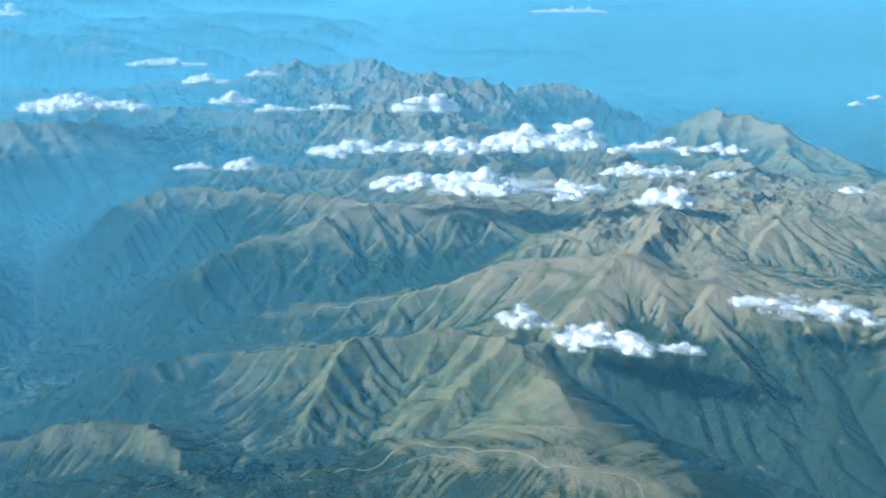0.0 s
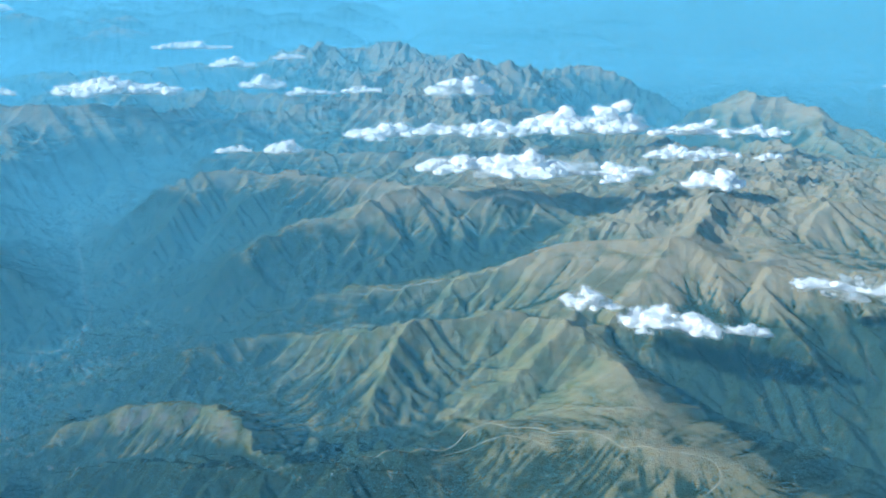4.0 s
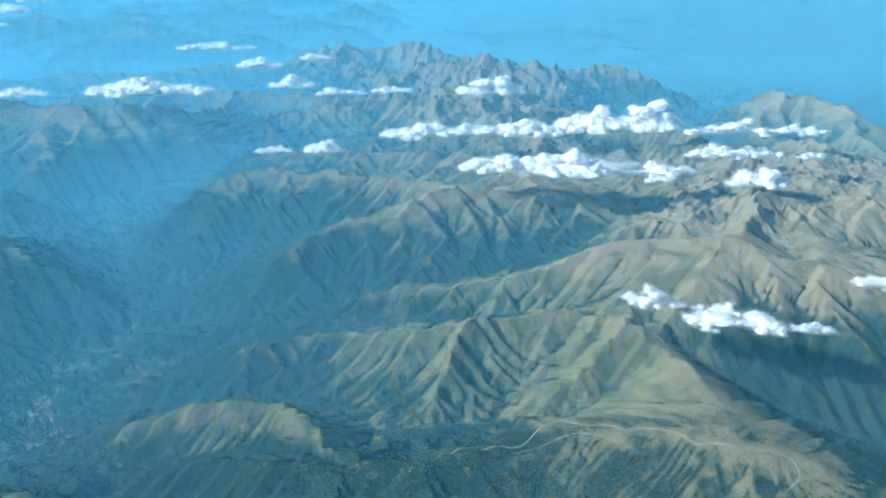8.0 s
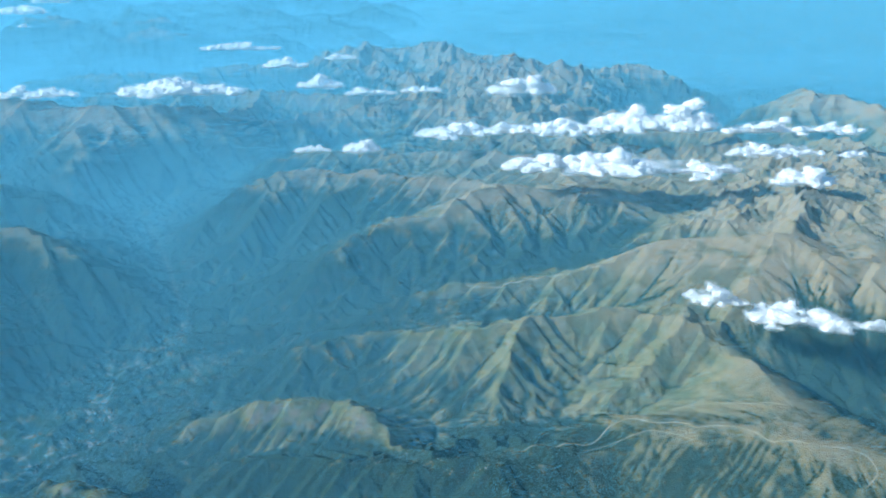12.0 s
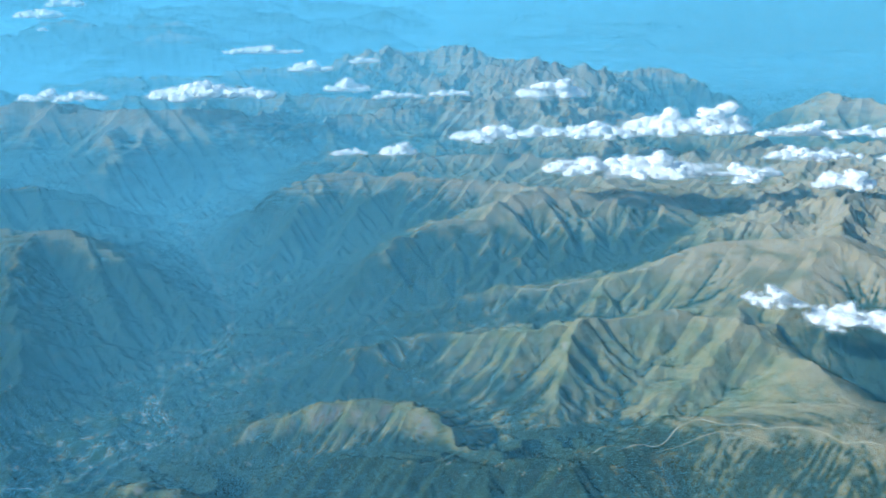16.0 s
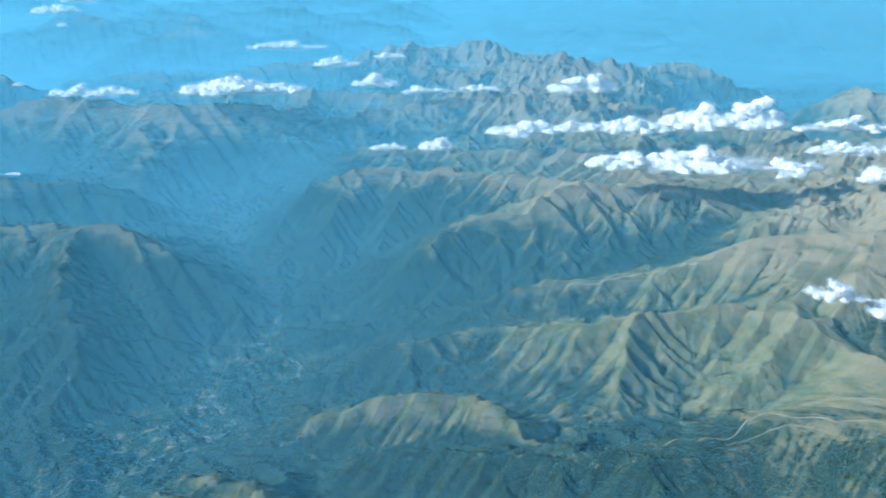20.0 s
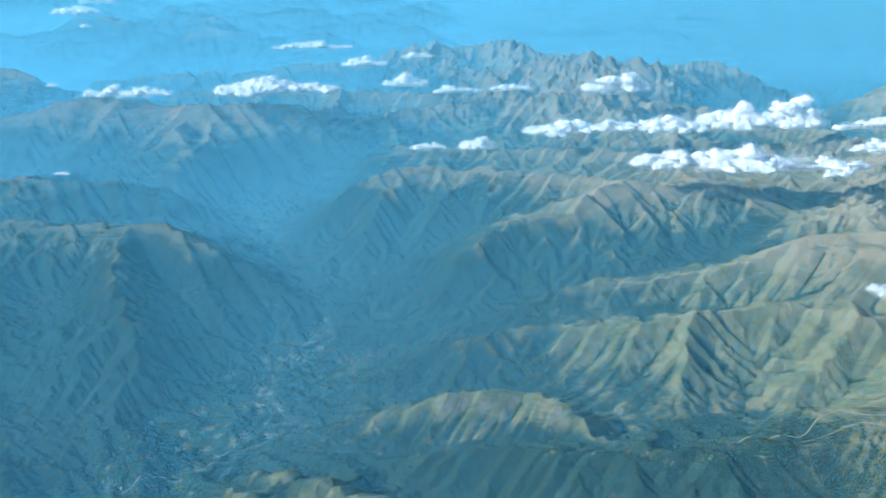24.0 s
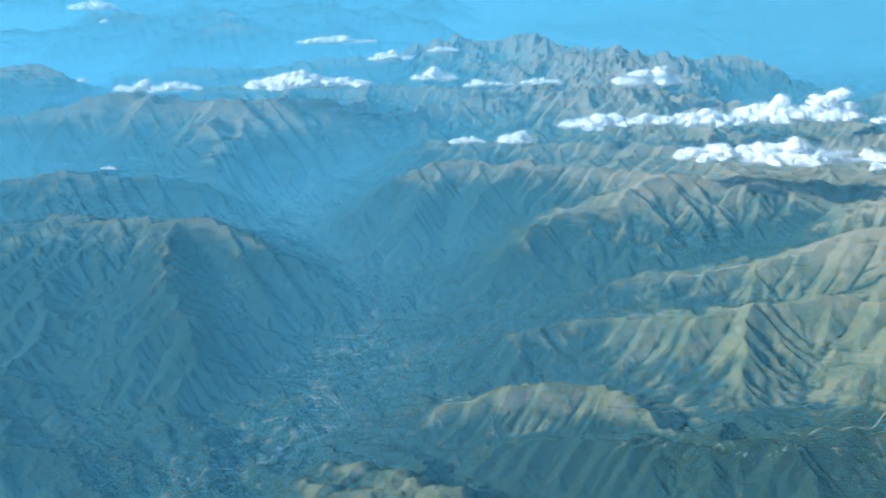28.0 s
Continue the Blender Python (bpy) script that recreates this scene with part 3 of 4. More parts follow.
# finer gullies on the nearer slopes
FINE, QX, QY = 0.8, -460.0, 165.0
qx, qy = np.meshgrid(QX + FINE * np.arange(900), QY + FINE * np.arange(494))
whole, hard = sampled(LAND, qx, qy), sampled(broken, qx, qy)
fine_land, RILLS = carved(whole + hard * (1.3 * fbm(qx, qy, 9.0, 3, 43) + 0.8 * fbm(qx, qy, 4.0, 3, 44, ridged=True)), 18, 0.07, 0.8)
still = sampled(FILL * 1.0, qx, qy)
RELIEF = np.clip(0.03 + 0.62 * hard, 0, 0.8) * (fine_land - blurred(fine_land - whole, 4) - whole) * (1 - still)
rim = np.clip(np.minimum(np.minimum(qx - QX, QX + FINE * 899 - qx), QY + FINE * 493 - qy) / 25.0, 0, 1)
RELIEF = np.where(qy < 170, 0.0, RELIEF) * rim


def floor_height(x, y):
    """The height of the lowland round the mountains."""
    return 14.0 + 4.0 * np.clip((x + 150) / 200, -1, 1) - 9.0 * np.clip((y - 750) / 400, 0, 1)


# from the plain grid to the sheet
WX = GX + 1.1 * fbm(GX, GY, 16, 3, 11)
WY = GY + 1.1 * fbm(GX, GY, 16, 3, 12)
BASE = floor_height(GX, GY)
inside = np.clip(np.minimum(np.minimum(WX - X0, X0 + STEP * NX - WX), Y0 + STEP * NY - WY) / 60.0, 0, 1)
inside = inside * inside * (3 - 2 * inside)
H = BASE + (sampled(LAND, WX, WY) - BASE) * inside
within = (WX > QX) & (WX < QX + FINE * 898) & (WY < QY + FINE * 492) & (WY > QY)
H += np.where(within, sampled(RELIEF, WX, WY, QX, QY, FINE), 0.0)
I, J = np.clip((WX - X0) / STEP, 0, NX - 1).astype(int), np.clip((WY - Y0) / STEP, 0, NY - 1).astype(int)
WHO = np.where((inside < 0.05) | FILL[J, I], 0, near_owner[J, I])
broken_here = sampled(broken, WX, WY)
above = inside * np.where(FILL[J, I], 0.12, 1.0) * sampled(broken, WX, WY)
RUNOFF = np.where(inside > 0.05, sampled(WATER, WX, WY), 2.0)
RUNOFF = np.where(within, 0.5 * RUNOFF + 0.5 * sampled(RILLS, WX, WY, QX, QY, FINE), RUNOFF)
H += above * np.clip(broken_here - 1.1, 0, 0.5) * 5.5 * fbm(GX, GY, 12.0, 5, 53, ridged=True) * np.clip((600 - GY) / 60, 0, 1)
H += above * np.clip((GY - 560) / 100, 0, 1) * (np.clip(broken_here, 1, 3) * 1.6 * fbm(GX, GY, 24.0, 6, 52, ridged=True) + 1.5 * fbm(GX * 1.7, GY, 13.0, 4, 54, ridged=True))
H += above * (0.75 * fbm(GX, GY, 7.0, 5, 51, ridged=True) + 0.30 * fbm(GX, GY, 2.4, 3, 61, ridged=True))
LINE = sampled(blurred(np.array(TREES)[near_owner], 5), WX, WY)


def raise_segment(a, b, slope, who):
    """Raises the land to a crest from a to b, which falls off by slope on both sides."""
    reach = max(a[2], b[2]) / slope
    r0, r1 = np.searchsorted(ys, min(a[1], b[1]) - reach), np.searchsorted(ys, max(a[1], b[1]) + reach)
    s = np.s_[r0:r1, :]
    px, py = GX[s] - a[0], GY[s] - a[1]
    dx, dy = b[0] - a[0], b[1] - a[1]
    t = np.clip((px * dx + py * dy) / (dx * dx + dy * dy), 0, 1)
    h = a[2] + t * (b[2] - a[2]) - slope * np.hypot(px - t * dx, py - t * dy)
    h = h + np.clip(h, 0, 30) / 30 * (9.0 * fbm(GX[s], GY[s], 70, 4, 81, ridged=True) + 4.0 * fbm(GX[s], GY[s], 22, 3, 82, ridged=True))
    win = (h > H[s]) & (inside[s] < 0.9)
    H[s][win], WHO[s][win], LINE[s][win] = h[win], who, 60.0


def distant(label, pts, slope):
    MOUNTAINS.append(label), TREES.append(60.0), ROUGH.append(1.0)
    for a, b in zip(pts, pts[1:]):
        raise_segment(a, b, slope, len(MOUNTAINS))


distant("dim blue hill at the edge of the lowland", [(-760, 800, 62), (-675, 800, 71), (-638, 800, 69), (-602, 790, 62), (-569, 780, 50), (-530, 770, 34)], 0.5)
for k in range(26):
    y0 = 1120 * 1.037 ** k
    left = k % 4 > 0
    x0 = -rng.uniform(0.3, 0.8) * y0 if left else rng.uniform(-0.25, 0.35) * y0
    top = rng.uniform(40, 76) if left else rng.uniform(14, 30)
    distant("distant blue range fading into haze", [(x0 + j * y0 * 0.05, y0 + rng.uniform(-60, 60), top * rng.uniform(0.7, 1.0)) for j in range(5)], 0.4)


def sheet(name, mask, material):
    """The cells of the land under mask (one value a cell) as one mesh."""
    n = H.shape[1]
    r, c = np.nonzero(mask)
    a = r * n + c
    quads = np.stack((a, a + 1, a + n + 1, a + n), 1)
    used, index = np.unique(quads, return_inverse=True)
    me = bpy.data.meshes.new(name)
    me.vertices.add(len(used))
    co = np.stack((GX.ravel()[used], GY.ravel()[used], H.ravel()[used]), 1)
    me.vertices.foreach_set("co", co.astype(np.float32).ravel())
    me.loops.add(len(quads) * 4)
    me.loops.foreach_set("vertex_index", index.astype(np.int32).ravel())
    me.polygons.add(len(quads))
    me.polygons.foreach_set("loop_start", np.arange(0, len(quads) * 4, 4, dtype=np.int32))
    me.update(calc_edges=True)
    me.polygons.foreach_set("use_smooth", np.ones(len(quads), bool))
    line = me.attributes.new("tree_line", "FLOAT", "POINT")
    line.data.foreach_set("value", LINE.ravel()[used].astype(np.float32))
    flow_log = me.attributes.new("runoff", "FLOAT", "POINT")
    flow_log.data.foreach_set("value", RUNOFF.ravel()[used].astype(np.float32))
    me.materials.append(material)
    return new(name, me)


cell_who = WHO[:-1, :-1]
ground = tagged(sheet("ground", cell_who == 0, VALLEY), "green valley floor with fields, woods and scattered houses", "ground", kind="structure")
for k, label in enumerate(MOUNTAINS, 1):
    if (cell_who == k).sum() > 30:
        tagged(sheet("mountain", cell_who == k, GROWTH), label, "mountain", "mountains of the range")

# lowland all round, under and beyond the sheet
bm = bmesh.new()
bmesh.ops.create_grid(bm, x_segments=24, y_segments=24, size=4900)
me = bpy.data.meshes.new("lowland")
bm.to_mesh(me), bm.free()
me.materials.append(VALLEY)
low = tagged(new("lowland", me), "flat hazy lowland reaching the horizon", "ground", kind="structure")
low.location.z = 3.0


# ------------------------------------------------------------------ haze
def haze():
    """Thin veils imitating haze, denser near the ground and towards the valley: very fine lit blue threads with air
    between.
    """
    draw = np.random.default_rng(5)
    density, fall, pieces = 0.0028, 70.0, 3
    quads = []
    y = 40.0
    while y < 3250:
        step = max(4.0, 0.026 * y)
        # thread spacing grows with the distance from the flight line
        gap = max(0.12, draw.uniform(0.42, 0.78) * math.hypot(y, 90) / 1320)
        mid_y = y + 0.5 * step
        tilt = draw.choice((-1, 1)) * draw.uniform(0.004, 0.009)
        z = np.arange(-4.0, 160.0, gap)
        z = z + draw.uniform(-0.5, 0.5, len(z)) * gap
        ends = []
        for x in np.linspace(FX - 0.80 * (mid_y - FY), FX + 0.80 * (mid_y - FY), pieces + 1):
            zz = z + tilt * (x - FX)
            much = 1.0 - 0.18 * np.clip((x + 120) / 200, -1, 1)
            # density also follows distance: thicker up to the far ranges, thinner beyond
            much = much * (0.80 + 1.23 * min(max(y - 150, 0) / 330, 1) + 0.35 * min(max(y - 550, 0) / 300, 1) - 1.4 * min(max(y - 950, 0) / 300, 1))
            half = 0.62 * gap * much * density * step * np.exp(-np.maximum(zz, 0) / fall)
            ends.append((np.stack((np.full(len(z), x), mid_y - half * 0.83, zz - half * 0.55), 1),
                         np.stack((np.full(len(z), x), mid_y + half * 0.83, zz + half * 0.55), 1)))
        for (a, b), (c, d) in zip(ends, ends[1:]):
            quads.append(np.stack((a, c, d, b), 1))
        y += step
    co = np.concatenate(quads).reshape(-1, 3)
    n = len(co) // 4
    me = bpy.data.meshes.new("haze")
    me.vertices.add(n * 4)
    me.vertices.foreach_set("co", co.astype(np.float32).ravel())
    me.loops.add(n * 4)
    me.loops.foreach_set("vertex_index", np.arange(n * 4, dtype=np.int32))
    me.polygons.add(n)
    me.polygons.foreach_set("loop_start", np.arange(0, n * 4, 4, dtype=np.int32))
    me.update(calc_edges=True)
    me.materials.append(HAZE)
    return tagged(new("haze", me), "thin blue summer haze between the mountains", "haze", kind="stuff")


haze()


# ------------------------------------------------------------------ clouds
def cloud(x, y, low, high, wide, label="white fair-weather cumulus cloud with a flat base", lean=0.0, deep=0.5, puffs=16, detail=2, thin=False):
    """A cumulus: heaped puffs over a flat base. wide: along x; deep: share of that along y."""
    bm = bmesh.new()
    tall = high - low
    balls = []
    for k in range(int(puffs * 1.7)):
        u = rng.uniform(-1, 1)
        v = rng.uniform(-1, 1) * math.sqrt(1 - u * u)
        body = max(0.15, 1 - 0.8 * (u * u + v * v)) * (0.75 + 0.7 * noise.noise((u * wide * 0.09 + x, v * 2.3, 0.0)))
        body = min(max(body, 0.16), 1.0)
        rad = tall * rng.uniform(0.285, 0.43) * (0.55 + 0.45 * body)
        balls.append((u * (wide * 0.5 - rad), v * wide * 0.5 * deep, rad * 0.3 + max(0, tall * body - rad * 1.1) * rng.uniform(0.1, 1.0), rad, detail))
    for bx, by, bz, rad, _ in list(balls):
        for k in range(2):
            a, e = rng.uniform(0, 2 * math.pi), rng.uniform(-0.1, 1.2)
            r = rad * rng.uniform(0.35, 0.6)
            balls.append((bx + math.cos(a) * math.cos(e) * rad * 1.2, by + math.sin(a) * math.cos(e) * rad, max(bz + math.sin(e) * rad * 0.75, r * 0.25), r, 1))
    spine = max(3, int(wide / (tall * 0.28)))
    for k in range(spine):
        u = -0.8 + 1.6 * k / (spine - 1)
        balls.append((u * wide * 0.5, rng.uniform(-0.04, 0.04) * wide * deep, tall * 0.1, tall * 0.27 * (1 - 0.45 * u * u), 1))
    for bx, by, bz, rad, fine in balls:
        made = bmesh.ops.create_icosphere(bm, subdivisions=fine + (1 if rad > 3.2 else 0), radius=1.0)
        off = Vector((rng.uniform(0, 90), rng.uniform(0, 90), rng.uniform(0, 90)))
        for p in made["verts"]:
            w = p.co.copy()
            lump = 1 + 0.42 * noise.noise(w * 1.6 + off) + 0.32 * noise.noise(w * 3.4 + off) + 0.2 * noise.noise(w * 7 + off)
            w = Vector((w.x * 1.3, w.y * 1.1, w.z * (0.85 if w.z > 0 else 0.4))) * rad * (0.66 if y < 300 else 0.76) * lump
            p.co = (bx + w.x, by + w.y + lean * bx, bz + w.z)
    me = bpy.data.meshes.new("puffs")
    bm.to_mesh(me), bm.free()
    ob = new("cloud", me)
    skin = ob.modifiers.new("skin", "REMESH")
    skin.mode, skin.voxel_size, skin.use_smooth_shade = "VOXEL", max(0.4, y / 1320 * 1.9), True
    ease = ob.modifiers.new("ease", "SMOOTH")
    ease.factor, ease.iterations = 0.5, 3
    # one heaped body: the skin of all puffs, without stray crumbs
    body = bpy.data.meshes.new_from_object(ob.evaluated_get(bpy.context.evaluated_depsgraph_get()))
    ob.modifiers.clear()
    n = len(body.vertices)
    ends = np.zeros(len(body.edges) * 2, np.int32)
    body.edges.foreach_get("vertices", ends)
    ends, piece = ends.reshape(-1, 2), np.arange(n)
    while True:
        low_end = np.minimum(piece[ends[:, 0]], piece[ends[:, 1]])
        before = piece.copy()
        np.minimum.at(piece, ends[:, 0], low_end), np.minimum.at(piece, ends[:, 1], low_end)
        piece = piece[piece]
        if (piece == before).all():
            break
    keep = np.bincount(piece).argmax()
    bm = bmesh.new()
    bm.from_mesh(body)
    bm.verts.ensure_lookup_table()
    bmesh.ops.delete(bm, geom=[bm.verts[i] for i in np.nonzero(piece != keep)[0]], context="VERTS")
    bm.to_mesh(body), bm.free()
    body.name = "cloud"
    ob.data = body
    body.materials.clear(), body.materials.append(THIN if thin or label == WISP else CLOUD)
    body.polygons.foreach_set("use_smooth", np.ones(len(body.polygons), bool))
    tagged(ob, label, "cloud", "fair-weather clouds over the mountains")
    ob.location = (x, y, low)
    # the frayed rim: small flecks of vapour, thinning outwards
    draw = np.random.default_rng(int(abs(x) * 7 + y))
    near = y < 300
    size = y / 1320 * (0.85 if near else 1.0)
    spots = []
    for bx, by, bz, rad, fine in balls:
        m = int(min((20 if thin or label == WISP else 28) * rad / size * (2.2 if near else 1.0), 900 if near else 330))
        way = draw.normal(size=(m, 3))
        way /= np.linalg.norm(way, axis=1)[:, None]
        out = 0.66 + np.abs(draw.normal(0.0, 0.30 if near else 0.42, m))
        lump = np.array([1.4, 1.15, 1.0]) * np.stack((np.ones(m), np.ones(m), np.where(way[:, 2] > 0, 0.85, 0.45)), 1)
        spot = way * lump * (rad * out)[:, None]
        spot += np.array([bx, by, bz])
        spot[:, 1] += lean * bx
        spots.append(spot)
    spots = np.concatenate(spots)
    m = len(spots)
    co = (spots[:, None, :] + draw.normal(0, size * 0.55, (m, 3, 3))).reshape(-1, 3)
    me = bpy.data.meshes.new("rim")
    me.vertices.add(m * 3)
    me.vertices.foreach_set("co", co.astype(np.float32).ravel())
    me.loops.add(m * 3)
    me.loops.foreach_set("vertex_index", np.arange(m * 3, dtype=np.int32))
    me.polygons.add(m)
    me.polygons.foreach_set("loop_start", np.arange(0, m * 3, 3, dtype=np.int32))
    me.update(calc_edges=True)
    me.materials.append(VAPOUR)
    rim = tagged(new("rim", me), "frayed rim of thin white vapour", kind="stuff")
    rim.parent = ob
    return ob


WISP = "thin ragged shred of white cloud"
cloud(32, 254, 74.5, 82, 24, lean=-0.3, puffs=12)
cloud(60, 246, 69.5, 81, 38, lean=-0.25, puffs=18)
cloud(89, 243, 68, 74, 18, WISP, lean=-0.2, puffs=8)
cloud(143, 265, 74, 84, 56, lean=-0.3, puffs=18, deep=0.35)
cloud(-130, 469, 75, 85, 25)
cloud(-163, 469, 75, 81, 24, puffs=10)
cloud(22, 410, 79, 97, 56, "tall bright cumulus cloud with a heaped top", puffs=26)
cloud(-14, 412, 80, 93, 58, puffs=20)
cloud(62, 408, 78, 88, 64, puffs=20)
cloud(56, 521, 76, 96, 62, puffs=24)
cloud(90, 521, 76, 98, 54, "tall bright cumulus cloud with a heaped top", puffs=24)
cloud(-69, 518, 72, 86, 54, puffs=20)
cloud(-28, 518, 74, 85, 44)
cloud(10, 518, 74, 88, 62, puffs=20)
cloud(-13, 612, 83, 100, 60)
cloud(125, 396, 75, 88, 36)
cloud(-296, 615, 83, 103, 108, "long bank of white cumulus cloud", puffs=26, deep=0.3)
cloud(-436, 642, 77, 90, 80, puffs=16, deep=0.3)
cloud(-242, 766, 80, 93, 46, puffs=10)
cloud(-313, 862, 84, 95, 92, puffs=14, deep=0.25)
cloud(-193, 690, 74, 88, 44, puffs=10)
cloud(-143, 660, 73, 83, 50, puffs=10)
cloud(-98, 650, 77, 87, 36, WISP, puffs=8)
cloud(-188, 790, 84, 93, 34, puffs=8)
cloud(162, 498, 78, 90, 104, "long ragged band of thin cloud", puffs=18, deep=0.25, thin=True)
cloud(126, 437, 80, 89, 62, WISP, puffs=16)
cloud(-844, 1385, 76, 100, 100, puffs=10)
cloud(-706, 1129, 81, 88, 18, WISP, puffs=5)
cloud(-935, 1659, 72, 100, 90, puffs=8)
cloud(270, 1674, 80, 92, 182, "long ragged band of thin cloud", puffs=14)
cloud(357, 646, 81, 87, 13, WISP, puffs=5)
cloud(389, 674, 81, 88, 13, WISP, puffs=5)
cloud(230, 401, 80, 88, 15, WISP, puffs=6)
cloud(108, 436, 80, 88, 32, WISP, puffs=10)
cloud(167, 429, 81, 87, 20, WISP, puffs=7)
cloud(-367, 391, 83, 85, 10, WISP, puffs=5)
cloud(-513, 660, 82, 87, 10, WISP, puffs=4)


# ------------------------------------------------------------------ river, tracks and villages
def height(x, y):
    """The land's height at a place."""
    r = int(min(max(np.searchsorted(ys, y) - 1, 0), len(ys) - 2))
    u = (x - FX) / (y - FY)
    c = int(min(max(np.searchsorted(us, u) - 1, 0), len(us) - 2))
    a, b = (y - ys[r]) / (ys[r + 1] - ys[r]), (u - us[c]) / (us[c + 1] - us[c])
    near, far = H[r, c] * (1 - b) + H[r, c + 1] * b, H[r + 1, c] * (1 - b) + H[r + 1, c + 1] * b
    return float(near * (1 - a) + far * a)


def ribbon(name, pts, wide, material, label, category, wander=0.0):
    """A track or stream laid over the land along a line of places."""
    line = []
    for k in range(len(pts) - 1):
        p0, p1, p2, p3 = (Vector(pts[min(max(k + j, 0), len(pts) - 1)]) for j in (-1, 0, 1, 2))
        n = max(2, int((p2 - p1).length / 0.8))
        for i in range(n):
            t = i / n
            q = 0.5 * ((2 * p1) + (p2 - p0) * t + (2 * p0 - 5 * p1 + 4 * p2 - p3) * t * t + (3 * p1 - p0 - 3 * p2 + p3) * t ** 3)
            if wander:
                q += Vector((noise.noise((q.x * 0.15, q.y * 0.15, 1.0)), noise.noise((q.x * 0.15, q.y * 0.15, 7.0)))) * wander
            line.append(q)
    bm = bmesh.new()
    rows = []
    for k, q in enumerate(line):
        d = (line[min(k + 1, len(line) - 1)] - line[max(k - 1, 0)]).normalized()
        side = Vector((-d.y, d.x)) * wide * 0.5 * (1 + 0.5 * noise.noise((k * 0.35, q.x, 3.0)))
        row = []
        for e in (-1, 0, 1):
            w = q + side * e
            row.append(bm.verts.new((w.x, w.y, height(w.x, w.y) + (0.22 if e == 0 else 0.12))))
        rows.append(row)
    for a, b in zip(rows, rows[1:]):
        for i in (0, 1):
            bm.faces.new((a[i], a[i + 1], b[i + 1], b[i]))
    bmesh.ops.recalc_face_normals(bm, faces=bm.faces)
    me = bpy.data.meshes.new(name)
    bm.to_mesh(me), bm.free()
    me.materials.append(material)
    return tagged(new(name, me), label, category, kind="structure")


ribbon("river", [(x, y) for x, y, z in RIVER[1:-1]],
       0.32, GRAVEL, "pale gravel river bed winding along the valley", "river", 3.0)
TRACK = "pale dirt track across dry grass"
ribbon("track", [(-53, 197.5), (-51, 197.2), (-45.3, 197.6), (-39.7, 198.4), (-34, 199), (-29.2, 200.5), (-24.4, 200.8), (-19, 205.2), (-15.5, 207.3)], 0.36, DIRT, "pale road along the wooded shoulder", "road", 0.5)
ribbon("track", [(-15.5, 207.3), (-8, 207.7), (-1.2, 205.6), (7.8, 204), (11, 201.7), (16.5, 201.7), (23.3, 200.1), (28, 197.2), (31.8, 193), (35.2, 192.4)], 0.34, DIRT, TRACK, "track", 0.6)
ribbon("track", [(1, 221.2), (11, 221.5), (17, 221), (23, 219.5), (32.6, 216), (45.4, 213.7)], 0.28, DIRT, TRACK, "track", 0.6)
ribbon("track", [(35.2, 192.4), (43, 190), (50, 189.5), (56, 189), (58.3, 188.3), (60.3, 186.3), (60.3, 181), (54.2, 175.2)], 0.36, DIRT, TRACK, "track", 0.6)
ribbon("track", [(-26.8, 196.8), (-16.7, 200), (-6.8, 202.5), (-1.8, 202.1), (4.2, 200.1), (9, 196.5)], 0.22, DIRT, TRACK, "track", 0.8)
ribbon("track", [(-67, 326), (-56, 327), (-42, 327.6), (-35, 328.5), (-25, 330), (-14, 332), (-6, 329.6), (4, 328)], 0.45, DIRT, "pale road along a grassy terrace", "road", 1.2)

CHUTE = "pale bare gully cut into a wooded slope"
for pts in ([(99, 276), (97.2, 272), (93.5, 265), (90.3, 260)], [(104, 275), (102, 269), (99.6, 261), (95.7, 251)], [(151, 272), (149, 266), (147, 258), (146, 250)]):
    ribbon("gully", pts, 0.34, SCREE, CHUTE, "gully", 1.4)



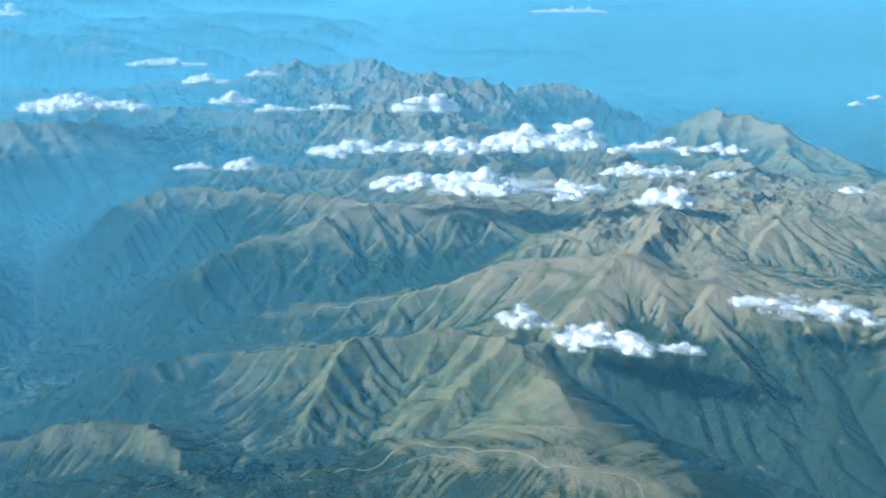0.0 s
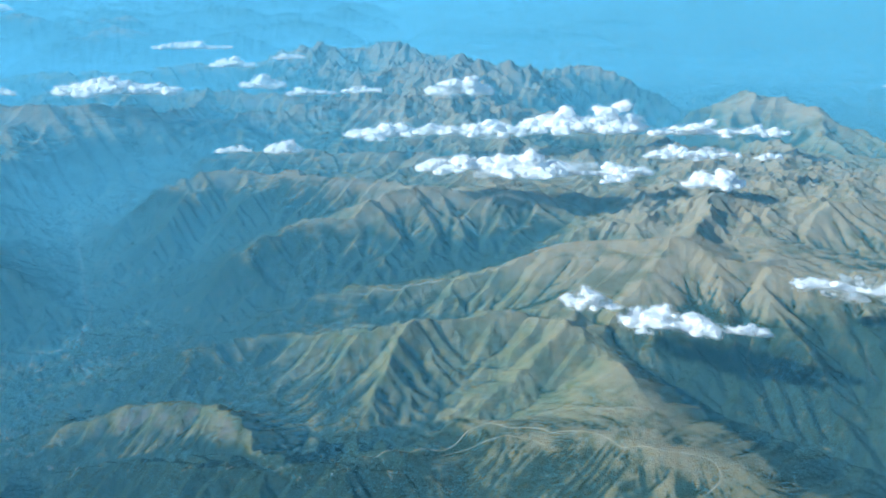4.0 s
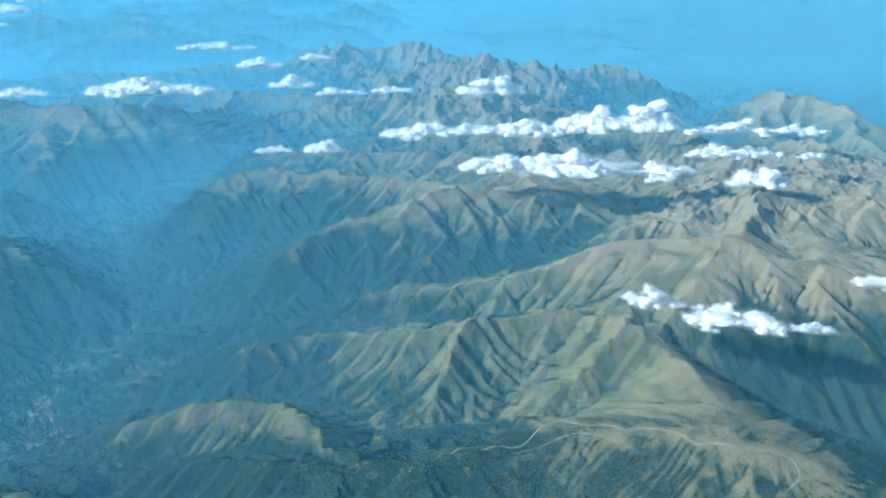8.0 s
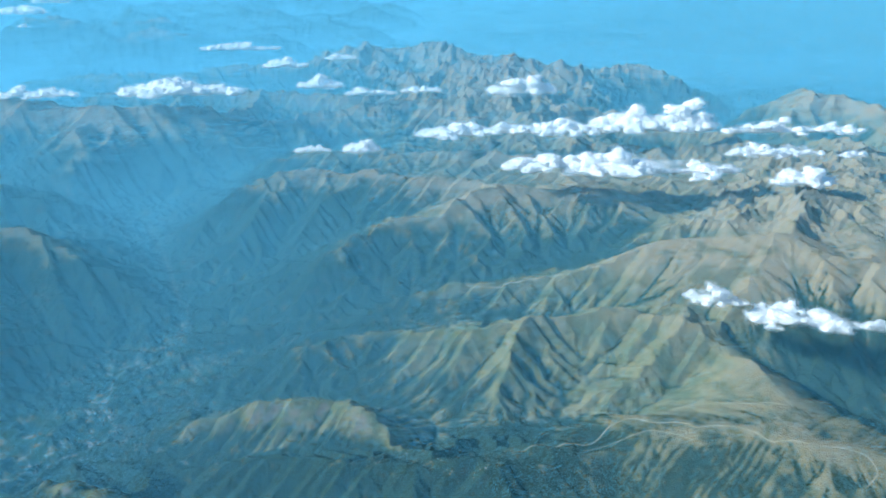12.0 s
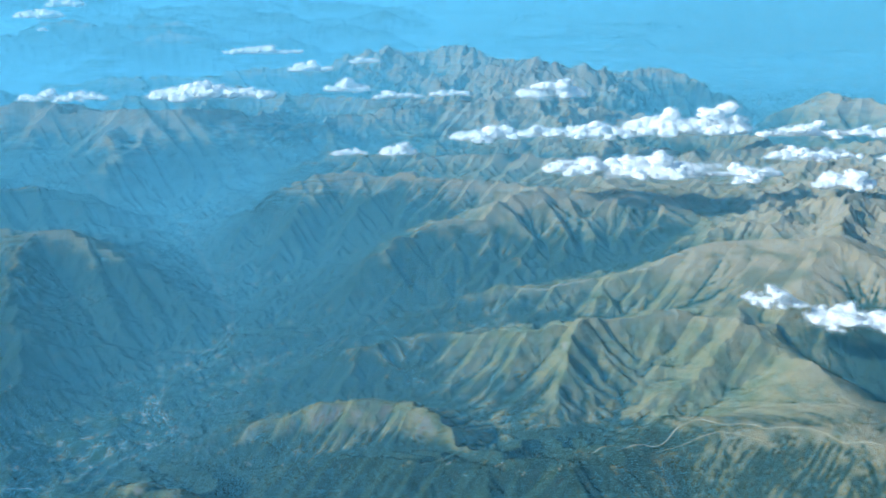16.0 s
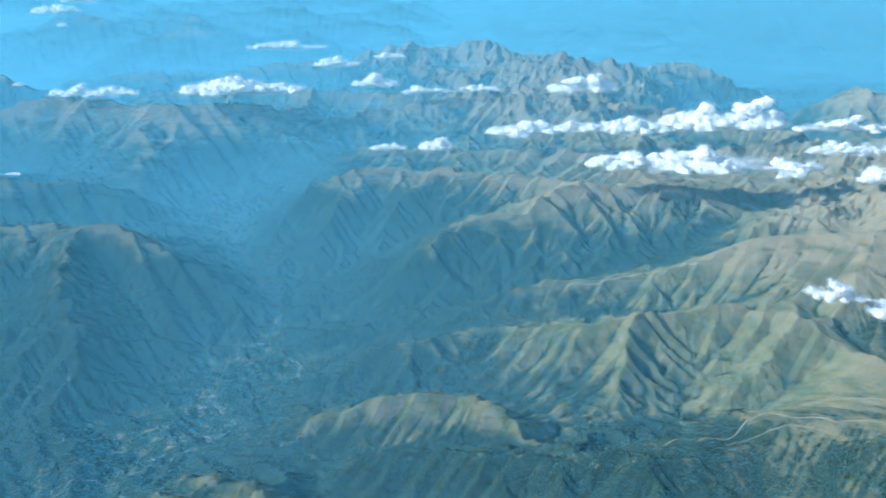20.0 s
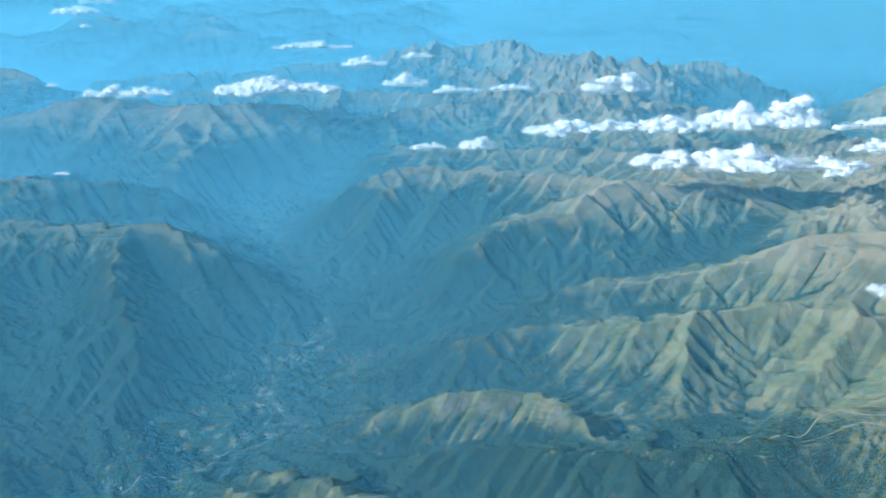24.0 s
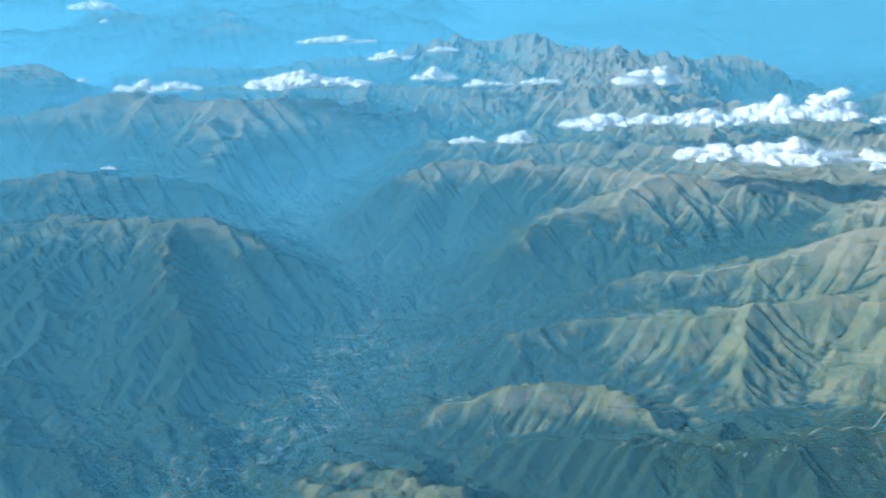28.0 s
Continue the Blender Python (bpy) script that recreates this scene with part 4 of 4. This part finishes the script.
def village(spots, label, spread, count):
    """Houses of one settlement, loosely strung along its streets."""
    verts, faces, kinds = [], [], []
    for cx, cy in spots:
        turn0 = rng.uniform(0, math.pi)
        for k in range(int(count * 0.75)):
            r = abs(rng.gauss(0, 1)) * spread
            a = rng.uniform(0, 2 * math.pi)
            x, y = cx + math.cos(a) * r * 1.3, cy + math.sin(a) * r * 0.7
            if WHO[int(min(np.searchsorted(ys, y), len(ys) - 1)), int(min(max(np.searchsorted(us, (x - FX) / (y - FY)), 0), COLS - 1))] and rng.random() < 0.5:
                continue
            turn = turn0 + rng.choice((0, math.pi / 2)) + rng.uniform(-0.2, 0.2)
            w, l, h = rng.uniform(0.2, 0.38), rng.uniform(0.28, 0.65), rng.uniform(0.16, 0.28)
            ca, sa, z = math.cos(turn), math.sin(turn), height(x, y) - 0.1
            base = len(verts)
            for px, py, pz in ((-l, -w, 0), (l, -w, 0), (l, w, 0), (-l, w, 0), (-l, -w, h + 0.1), (l, -w, h + 0.1), (l, w, h + 0.1), (-l, w, h + 0.1), (-l, 0, h + 0.26), (l, 0, h + 0.26)):
                verts.append((x + 0.5 * (px * ca - py * sa), y + 0.5 * (px * sa + py * ca), z + pz))
            for f, m in (((0, 1, 5, 4), 0), ((2, 3, 7, 6), 0), ((1, 2, 6, 9, 5), 0), ((3, 0, 4, 8, 7), 0), ((4, 5, 9, 8), 1), ((6, 7, 8, 9), 1)):
                faces.append([base + i for i in f])
                kinds.append(m)
    me = bpy.data.meshes.new("village")
    me.from_pydata(verts, [], faces)
    me.materials.append(PLASTER), me.materials.append(ROOF)
    me.polygons.foreach_set("material_index", kinds)
    return tagged(new("village", me), label, "village", "villages of the valley", kind="stuff")


TOWN, FARMS = "small white houses of a valley town", "scattered pale farmhouses among woods"
village([(-285, 478), (-278, 494), (-276, 462)], TOWN, 7, 60)
village([(-210, 386), (-202, 391), (-222, 380)], TOWN, 4, 46)
village([(-209, 325), (-212, 336), (-214, 318)], TOWN, 3, 50)
village([(-224, 306), (-216, 298), (-232, 304)], TOWN, 4, 56)
village([(-191, 305), (-184, 302), (-196, 299)], TOWN, 5, 60)
village([(-228, 277), (-221, 266), (-230, 269)], TOWN, 3.5, 64)
village([(-212, 257), (-221, 248), (-206, 252)], TOWN, 4, 60)
village([(-195, 236), (-186, 231), (-203, 240)], TOWN, 4, 34)
village([(-230, 246), (-238, 232), (-222, 238)], TOWN, 4, 36)
village([(-272, 234), (-262, 224), (-276, 215), (-268, 211)], TOWN, 4, 44)
village([(-287, 267), (-292, 254), (-280, 252)], FARMS, 7, 24)
village([(-313, 258), (-318, 245), (-326, 236)], FARMS, 4, 14)
village([(-250, 286), (-246, 289), (-240, 300)], FARMS, 6, 30)
village([(-201, 270), (-191, 274), (-179, 283)], FARMS, 6, 30)
village([(-149, 217), (-153, 212), (-171, 221)], FARMS, 4, 18)
village([(-75, 194), (-70, 188), (-60, 186), (-88, 206), (-95, 196)], FARMS, 3, 16)
village([(-270, 430), (-262, 418), (-250, 405)], FARMS, 6, 22)
village([(-67, 326), (-42, 328), (-8, 330)], FARMS, 3, 14)
